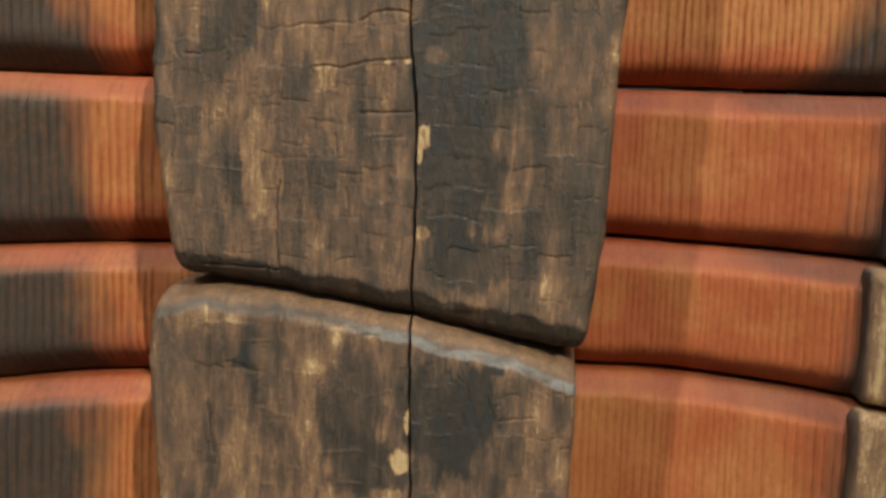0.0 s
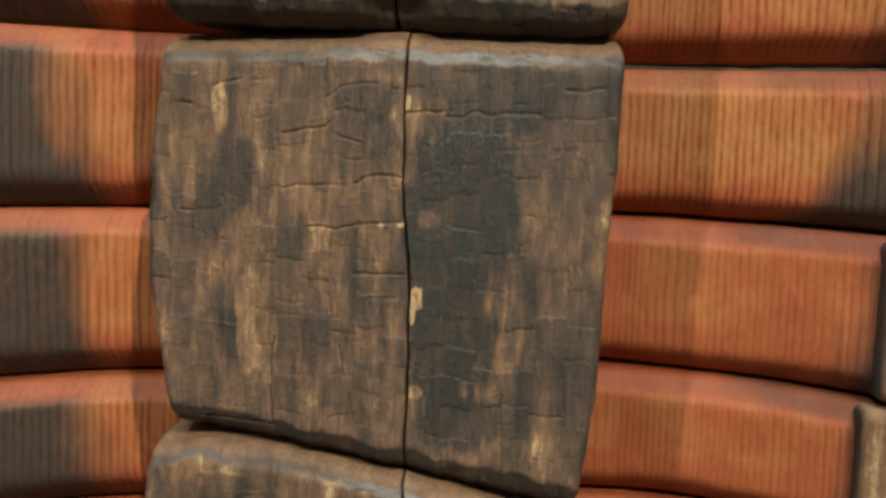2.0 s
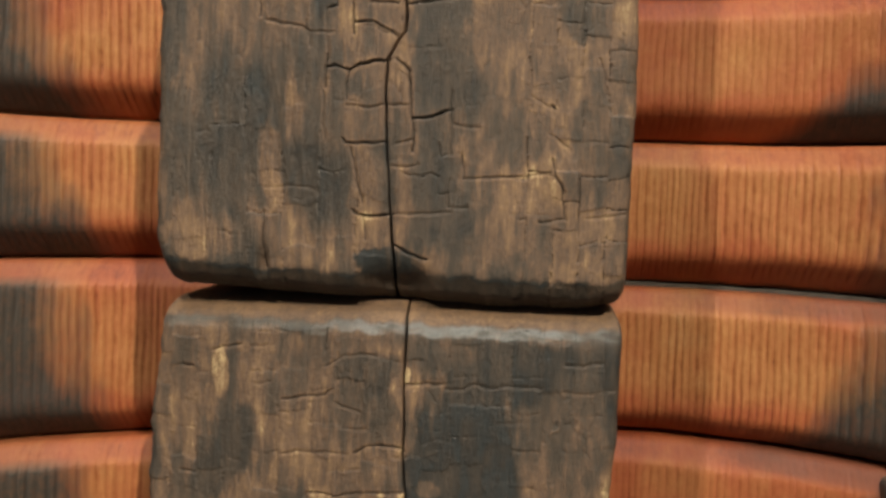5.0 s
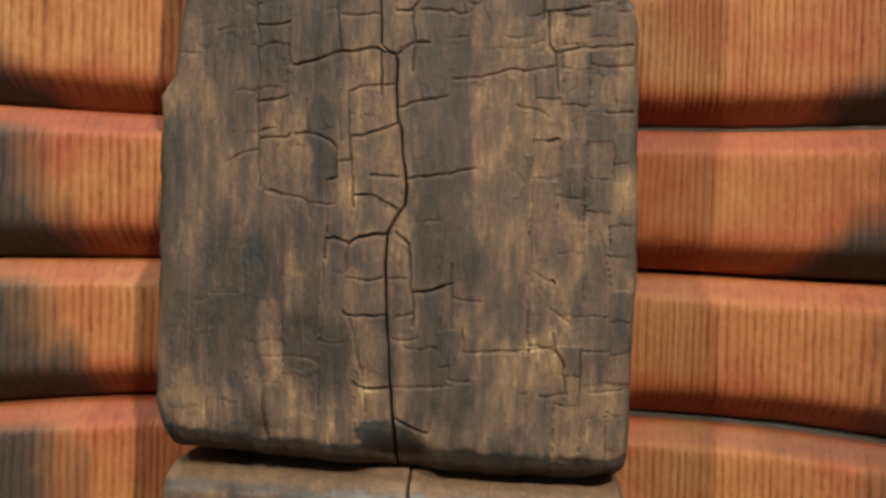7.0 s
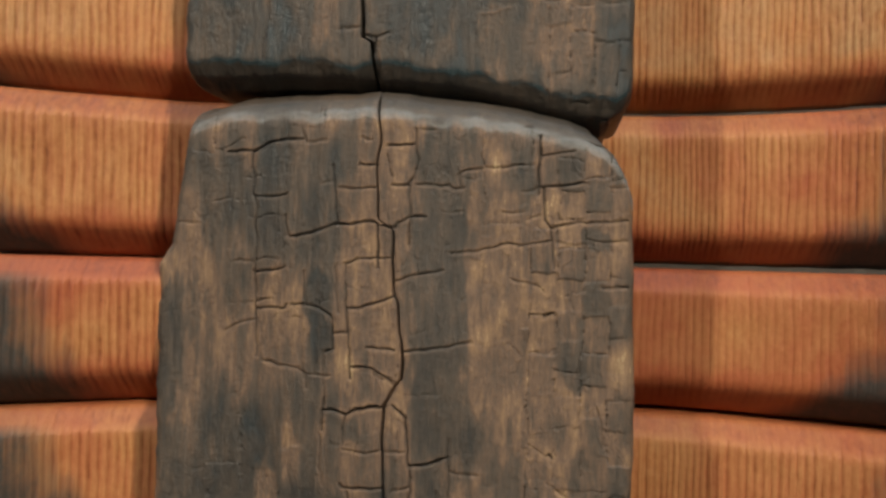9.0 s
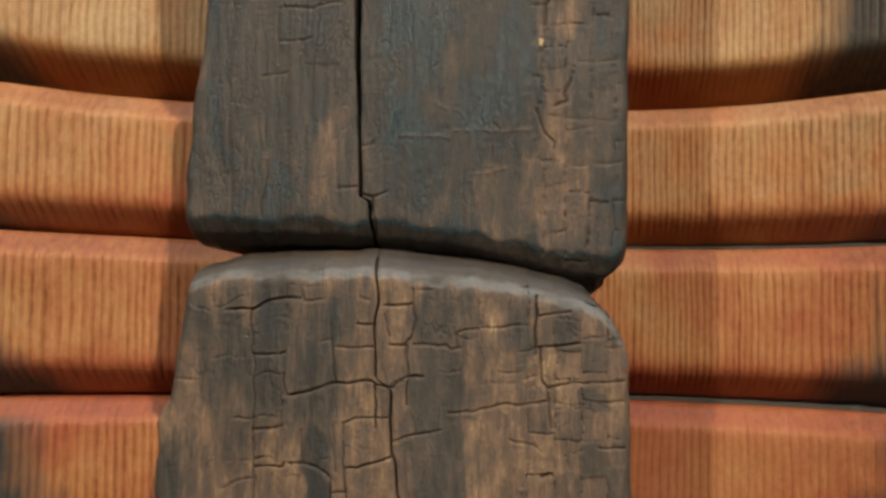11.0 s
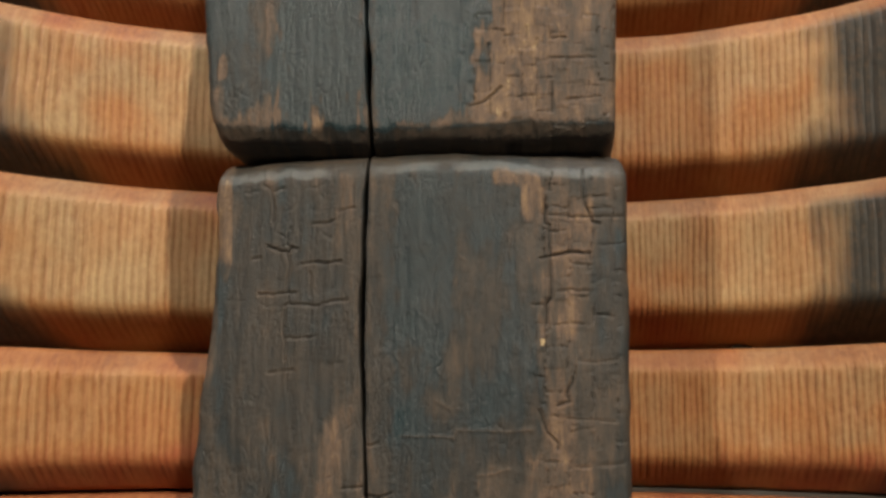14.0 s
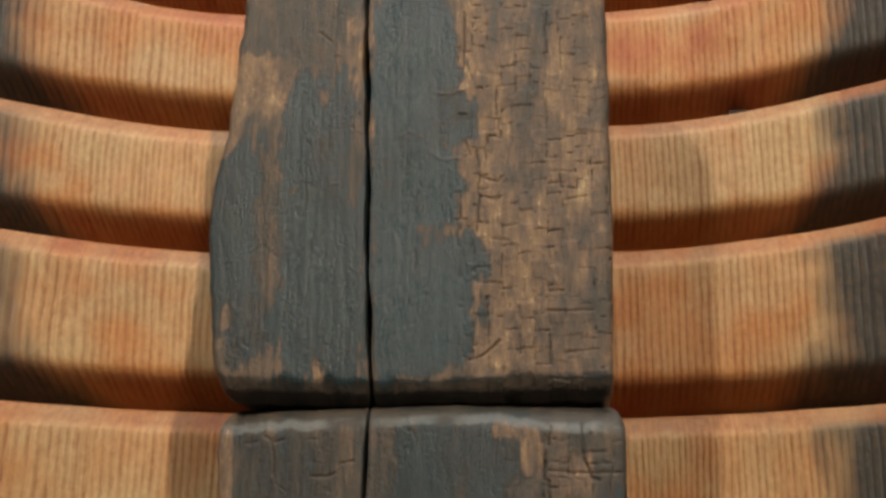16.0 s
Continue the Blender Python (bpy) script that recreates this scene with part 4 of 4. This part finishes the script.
        tone = tone + 0.15 * np.clip((fbm(x * 360 + bend, z * 60, seed + 45, 3) - 0.60) * 6, 0, 1) * np.clip(tone * 2.2 - 0.2, 0, 1)
        tone = tone + 0.55 * np.clip(fbm(x * 38, z * 26, seed + 46, 5) - 0.52, 0, 1) * np.clip(1 - tone / 0.16, 0, 1)
        tone = tone + (who - 0.5) * (0.12 if key == "d" else 0.22) * where * np.clip(tone * 2, 0.2, 1) + pale * 0.34 * fine * np.clip(0.2 + 1.6 * tone, 0, 1) + 0.45 * light + 0.16 * halo * fbm(x * 60, z * 60, seed + 37) * (1 - drawn)
        # the rounded upper edge: smoothed, with a dull highlight painted where it turns down
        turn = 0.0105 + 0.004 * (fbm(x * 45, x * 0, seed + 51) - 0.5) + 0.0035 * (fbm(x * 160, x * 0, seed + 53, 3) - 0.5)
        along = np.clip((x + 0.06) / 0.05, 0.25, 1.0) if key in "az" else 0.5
        painted_sheen = np.clip((turn + 0.0025 - dt) / 0.0012, 0, 1) * np.clip((dt - turn + 0.0045) / 0.002, 0, 1) * np.clip(3.2 * fbm(x * 55, z * 160, seed + 50) - 0.95, 0, 1) * along
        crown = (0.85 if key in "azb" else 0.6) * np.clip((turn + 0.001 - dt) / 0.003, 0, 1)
        # top light on z and a is put in as a paler tone
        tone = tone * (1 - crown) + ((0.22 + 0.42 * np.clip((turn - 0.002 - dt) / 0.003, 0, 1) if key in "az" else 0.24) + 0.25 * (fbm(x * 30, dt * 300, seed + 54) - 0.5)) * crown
        rim = np.exp(-(((dseam - 0.0020) / 0.0012) ** 2)) * np.clip(vnoise(z * 70, z * 0, seed + 52) * 1.6 - 0.5, 0, 1)
        tone = tone + 0.14 * rim
        # shade under the lip is put into its tone; a crack marks the crease
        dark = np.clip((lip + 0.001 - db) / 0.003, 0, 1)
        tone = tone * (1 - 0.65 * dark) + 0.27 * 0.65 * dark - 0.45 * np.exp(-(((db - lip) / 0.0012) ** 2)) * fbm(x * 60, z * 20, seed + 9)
        slab("timber_half", x, y, z, 0.145, TIMBER, {"tone": np.clip(tone, 0.0 if key in "cd" else 0.15, 0.98), "crack": np.clip(deep * 1.5, 0, 0.93), "wear_shine": painted_sheen}, block, swell=0.0046)
    return block


weathered_block("z", "charred brown timber block with a split down the middle", [(-0.25, -0.129), (-0.144, -0.13), (-0.072, -0.136), (-0.038, -0.132)],
                [(-0.25, 0.096), (-0.129, 0.097), (-0.074, 0.098), (-0.05, 0.097)], [(-0.13, -0.25), (0.1, -0.25)],
                [(-0.127, -0.035), (-0.104, -0.03), (-0.057, -0.03), (0.009, -0.037), (0.062, -0.049), (0.097, -0.058)], 1, checks=0.55, gap=0.0005, tone0=0.52, pale=0.6)
weathered_block("a", "charred timber block, dark on one half, with pale scars", [(-0.021, -0.12), (0.015, -0.126), (0.062, -0.134), (0.121, -0.134), (0.173, -0.128)],
                [(-0.047, 0.101), (0.01, 0.108), (0.074, 0.110), (0.131, 0.113), (0.18, 0.114)],
                [(-0.115, -0.021), (-0.057, -0.025), (0.009, -0.033), (0.062, -0.043), (0.1, -0.047)], [(-0.12, 0.184), (0.0, 0.188), (0.112, 0.187)], 2, checks=1.1, gap=0.0005, tone0=0.45, pale=0.45, cell=66, step=0.00064)
weathered_block("b", "charred timber block with deep cracked checks", [(0.2, -0.1245), (0.223, -0.1295), (0.32, -0.1295), (0.38, -0.1285), (0.389, -0.1225), (0.437, -0.1175), (0.457, -0.1135)],
                [(0.2, 0.114), (0.22, 0.115), (0.317, 0.116), (0.426, 0.113)], [(-0.122, 0.199), (-0.029, 0.196), (0.099, 0.194), (0.114, 0.197)],
                [(-0.115, 0.459), (-0.093, 0.464), (-0.014, 0.467), (0.051, 0.46), (0.085, 0.4535), (0.098, 0.4485), (0.106, 0.442), (0.111, 0.433), (0.113, 0.424)], 3, checks=0.36, step=0.0006, gap=0.0006, tone0=0.44, cell=50, craze=0.058,
                dents=[(0.0, 0.200, 0.016, 0.009, 0.008), (-0.070, 0.205, 0.003, 0.010, 0.004), (0.082, 0.258, 0.008, 0.012, -0.0012)])
weathered_block("c", "blackened timber block with a wide split and crazed edge", [(0.476, -0.1185), (0.493, -0.1200), (0.544, -0.1165), (0.598, -0.1105), (0.669, -0.1105)],
                [(0.476, 0.113), (0.669, 0.113)], [(-0.119, 0.476), (-0.035, 0.476), (0.023, 0.471), (0.092, 0.4560), (0.105, 0.4555), (0.110, 0.4585), (0.113, 0.466)],
                [(-0.107, 0.676), (-0.07, 0.678), (0.022, 0.68), (0.113, 0.675)], 4, checks=-0.2, gap=0.0013, tone0=0.25, craze=0.066)
weathered_block("d", "blackened timber block with a bare brown edge", [(0.688, -0.1085), (0.7, -0.1125), (0.775, -0.1205), (0.809, -0.1185), (0.836, -0.1115), (0.857, -0.1095), (0.922, -0.1035), (1.04, -0.1005)],
                [(0.69, 0.108), (0.775, 0.110), (1.04, 0.111)], [(-0.12, 0.688), (-0.1, 0.685), (-0.022, 0.682), (0.109, 0.685)], [(-0.1, 1.04), (0.111, 1.04)], 5, checks=-2.0, gap=0.0015, tone0=0.48, craze=0.03, cell=78)

# ---- the carved, stained layers to both sides ----
LEFT_SEAMS = [-0.25, -0.110, -0.025, 0.083, 0.197, 0.287, 0.382, 0.487, 0.583, 0.698, 0.818, 0.918, 1.021, 1.13]
RIGHT_SEAMS = [-0.25, -0.101, -0.014, 0.087, 0.187, 0.285, 0.383, 0.488, 0.589, 0.699, 0.829, 0.936, 1.040, 1.13]
# how far out the scorching starts, and how much further in it reaches at the lower edge
LEFT_CHAR = [(0.186, 0.02), (0.195, 0.02), (0.206, 0.02), (0.212, 0.025), (0.224, 0.025), (0.237, 0.03), (0.27, 0.05), (0.30, 0.05), (0.288, 0.045), (0.280, 0.045), (0.305, 0.045), (0.305, 0.04), (0.31, 0.04)]
RIGHT_CHAR = [(0.255, 0.01), (0.260, 0.01), (0.268, 0.01), (0.262, 0.05), (0.282, 0.02), (0.275, 0.07), (0.282, 0.05), (0.30, 0.03), (0.246, 0.02), (0.256, 0.03), (0.268, 0.04), (0.28, 0.04), (0.29, 0.03)]
LEFT_HUE = [0.6, 0.6, 0.6, 0.45, 0.35, 0.42, 0.2, -0.2, -0.75, -0.8, -0.65, -0.6, -0.6]
RIGHT_HUE = [0.7, 0.8, 1.0, 0.35, 0.35, 0.65, 0.3, -0.45, -0.8, -0.85, -0.7, -0.65, -0.65]


GAP_SEAMS = (0.187, 0.383, 0.488)


def valley(x, z, side):
    """Depth of the hollowed face behind the column; it grows flatter towards the top."""
    bend = 2.5 - 0.6 * np.clip((z - 0.7) / 0.2, 0, 1)
    return 0.187 + 0.08 * z - bend * np.maximum(0, x - 0.12) ** 2 if side else 0.145 + 0.07 * z - bend * np.maximum(0, -x - 0.10) ** 2


def carved_layer(side, z0, z1, char, hue, seed, rib=1.0, foot=0.0215):
    inner, outer = (0.078, 0.37) if side else (-0.058, -0.37)
    wide, tall = np.linspace(0, 1, 520), spaced(38, z1 - z0, (0.0003, 0.001, 0.002, 0.0034, 0.005, 0.007, 0.009, 0.011, 0.013, 0.015, 0.017))
    v, u = np.meshgrid(tall, wide, indexing="ij")
    x = inner + (outer - inner) * u if side else outer + (inner - outer) * u
    open_gap = 0.0028 if side else 0.0030 if abs(z0 - 0.487) < 0.002 else 0.0012
    below = 0.0036 if side and z0 in GAP_SEAMS else open_gap
    zb = z0 + below / 2 + (fbm(x * 9, x * 0, seed + 1) - 0.5) * 0.003
    zt = z1 - open_gap / 2 + (fbm(x * 9, x * 0, seed + 2) - 0.5) * 0.002
    z = zb + v * (zt - zb)
    dt, db = zt - z, z - zb
    # brushed year rings: narrow grooves at uneven steps
    pitch = 0.0043 + 0.0010 * float(hashed(seed, 2, 1))
    sway = (fbm(x * 22, z * 16, seed + 3) - 0.5) * 0.0026 + (fbm(x * 110, z * 70, seed + 13) - 0.5) * 0.0014
    phase = (x + sway) / pitch + 2.0 * fbm(x * 28, x * 0, seed + 4, 3) + 200
    ring = np.floor(phase)
    f = phase - ring
    force = (0.5 + 0.5 * hashed(ring, 1, seed)) * np.clip(0.1 + 1.3 * vnoise(ring * 1.7, z * 110, seed + 5), 0, 1)
    groove = np.exp(-(((f - 0.5) / 0.17) ** 2)) * force
    second = np.exp(-(((np.mod(phase * 2.37, 1) - 0.5) / 0.2) ** 2)) * 0.3 * vnoise(phase * 0.4, z * 20, seed + 15)
    flat = np.clip(np.minimum((dt - 0.009) / 0.012, (db - 0.004) / 0.008), 0.16, 1)
    groove = np.clip(groove + second, 0, 1) * flat
    slope = np.log1p(np.exp(np.clip((0.0155 + 0.003 * (fbm(x * 30, x * 0, seed + 8) - 0.5) - dt) / 0.0014, -30, 30))) * 0.0014
    under = np.log1p(np.exp(np.clip((foot + 0.004 * (fbm(x * 20, x * 0, seed + 10) - 0.5) - db) / 0.0022, -30, 30))) * 0.0022
    y = valley(x, z * 0 + (z0 + z1) / 2, side) + 0.72 * slope + rounded(dt, 0.0045) + (1.3 if foot < 0.02 else 1.9) * under + rounded(db, 0.003)
    y = y + groove * 0.0011 * (0.35 + 0.65 * rib) + (fbm(x * 14, z * 14, seed + 6) - 0.5) * 0.004
    start, low = char
    reach = np.abs(x) - start + low * np.clip(1 - db / 0.055, 0, 1) ** 1.5 + (fbm(x * 40, z * 22, seed + 7) - 0.5) * 0.03 + (hashed(ring, 4, seed) - 0.5) * 0.007 * flat
    scorched = np.clip(reach / 0.032 + 0.2, 0, 1) * np.clip((dt - 0.007) / 0.009, 0.22, 1)
    if side and z0 < 0.18:
        # grey sheen of the smoothed top bevel, put into the char mask
        rubbed_sheen = np.clip((0.017 - dt) / 0.006, 0, 1) * np.clip((np.abs(x) - 0.12) / 0.12, 0.25, 1) * fbm(x * 18, z * 60, seed + 30)
        scorched = np.maximum(scorched, 0.75 * rubbed_sheen)
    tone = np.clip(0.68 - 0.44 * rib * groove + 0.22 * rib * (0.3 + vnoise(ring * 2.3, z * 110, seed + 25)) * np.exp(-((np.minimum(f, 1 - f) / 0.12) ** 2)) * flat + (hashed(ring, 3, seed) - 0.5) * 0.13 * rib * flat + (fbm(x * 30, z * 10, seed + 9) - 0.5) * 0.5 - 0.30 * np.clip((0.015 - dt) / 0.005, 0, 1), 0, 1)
    # the stain has soaked in unevenly, redder in some places
    soak = np.clip((fbm(x * 13, z * 16, seed + 21, 3) - 0.54) * 4, 0, 1) + 1.2 * (fbm(x * 9, z * 11, seed + 22, 3) - 0.5)
    soak = soak * (1.0 if hue < 0 else 0.5) - (0.06 if hue < 0 else 0.1)
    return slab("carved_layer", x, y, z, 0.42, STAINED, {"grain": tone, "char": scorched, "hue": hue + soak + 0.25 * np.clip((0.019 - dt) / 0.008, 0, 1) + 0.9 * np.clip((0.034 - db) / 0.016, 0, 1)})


def gap_strip(z0, seed):
    """A thin grey strip added in the gap between two layers, a little behind their curved faces, for the grey seen
    through it.
    """
    bm = bmesh.new()
    rows = []
    for k in range(41):
        x = 0.09 + 0.0068 * k
        y = float(valley(np.array(x), np.array(z0 - 0.05), 1)) + 0.026 + 0.003 * float(vnoise(np.array(k * 0.7), np.array(0.0), seed))
        thick = 0.0014 + 0.0006 * float(vnoise(np.array(k * 0.45), np.array(3.0), seed))
        rows.append([bm.verts.new(p) for p in ((x, y, z0 - 0.0018), (x, y, z0 - 0.0018 + thick * 1.9), (x, 0.40, z0 - 0.0018 + thick * 1.9), (x, 0.40, z0 - 0.0018))])
    for a, b in zip(rows, rows[1:]):
        for k in range(4):
            bm.faces.new((a[k], b[k], b[(k + 1) % 4], a[(k + 1) % 4]))
    bm.faces.new(rows[0]), bm.faces.new(rows[-1][::-1])
    bmesh.ops.recalc_face_normals(bm, faces=bm.faces[:])
    tagged(part("gap_strip", bm, GAP_GREY), "thin grey strip added in the gap between stained layers", "felt strip", "felt strips")


def weathered_edge(layer, z0, z1, start, seed):
    """The rough old face that stands proud beyond the scorched end of a layer."""
    tall, wide = spaced(80, z1 - z0), spaced(60, 0.09)
    v, u = np.meshgrid(tall, wide, indexing="ij")
    z = z0 + 0.002 + v * (z1 - z0 - 0.004)
    x0 = start + (fbm(z * 22, z * 0, seed) - 0.5) * 0.004
    dt, db = z1 - 0.002 - z, z - z0 - 0.002
    x = x0 + rounded(dt, 0.008) * (1 - u) ** 3 + rounded(db, 0.006) * (1 - u) ** 3 + u * (0.365 - x0)
    y = valley(x, z * 0 + (z0 + z1) / 2, 1) - 0.009 + rounded(x - x0, 0.006) + rounded(dt, 0.008) + rounded(db, 0.009)
    fibre = fbm(x * 280, z * 9, seed + 1, 5)
    y = y + (fibre - 0.5) * 0.0022 + (fbm(x * 30, z * 14, seed + 2) - 0.5) * 0.004
    tone = 0.70 + (fibre - 0.5) * 0.7 + (fbm(x * 40, z * 14, seed + 3) - 0.5) * 0.5 - np.clip((0.005 - (x - x0)) / 0.004, 0, 1) * 0.5
    slab("weathered_edge", x, y, z, 0.41, TIMBER, {"tone": np.clip(tone, 0.05, 0.95), "crack": np.clip((0.40 - fibre) * 4, 0, 0.6), "wear_shine": x * 0}, layer, "rough pale weathered wood face")


for side, seams, chars, hues in ((0, LEFT_SEAMS, LEFT_CHAR, LEFT_HUE), (1, RIGHT_SEAMS, RIGHT_CHAR, RIGHT_HUE)):
    for k, (z0, z1) in enumerate(zip(seams, seams[1:])):
        ob = carved_layer(side, z0, z1, chars[k], hues[k], 100 + 40 * side + k, 0.45 if side and k in (0, 1, 2, 5) else 1.0 - 0.15 * (k > 7),
                          (0.0125 if side else 0.016) if k < 4 else 0.0185 if k < 8 else 0.0235)
        if side and k < 4:
            weathered_edge(ob, z0, z1, (0.267, 0.272, 0.280, 0.291)[k], 300 + k)
        if side and k:
            if z0 in GAP_SEAMS:
                gap_strip(z0, 500 + k)
            for at in (0.19 + 0.06 * float(hashed(k, 1, 5)), 0.262 + 0.02 * float(hashed(k, 2, 5))):
                part("spacer", box(at - 0.007, at + 0.007, 0.26, 0.36, z0 - 0.003, z0 + 0.003), DARK, ob, "small dark wooden spacer")
        if side and k < 4:
            text = "orange stained layer ending in rough pale weathered wood"
        elif chars[k][0] < 0.27:
            text = "orange stained softwood layer, scorched black at its outer end"
        elif hues[k] < 0:
            text = "pale honey stained softwood layer with raised ribbed grain"
        else:
            text = "reddish orange stained softwood layer with raised grain"
        tagged(ob, text, "carved timber", "carved layers")
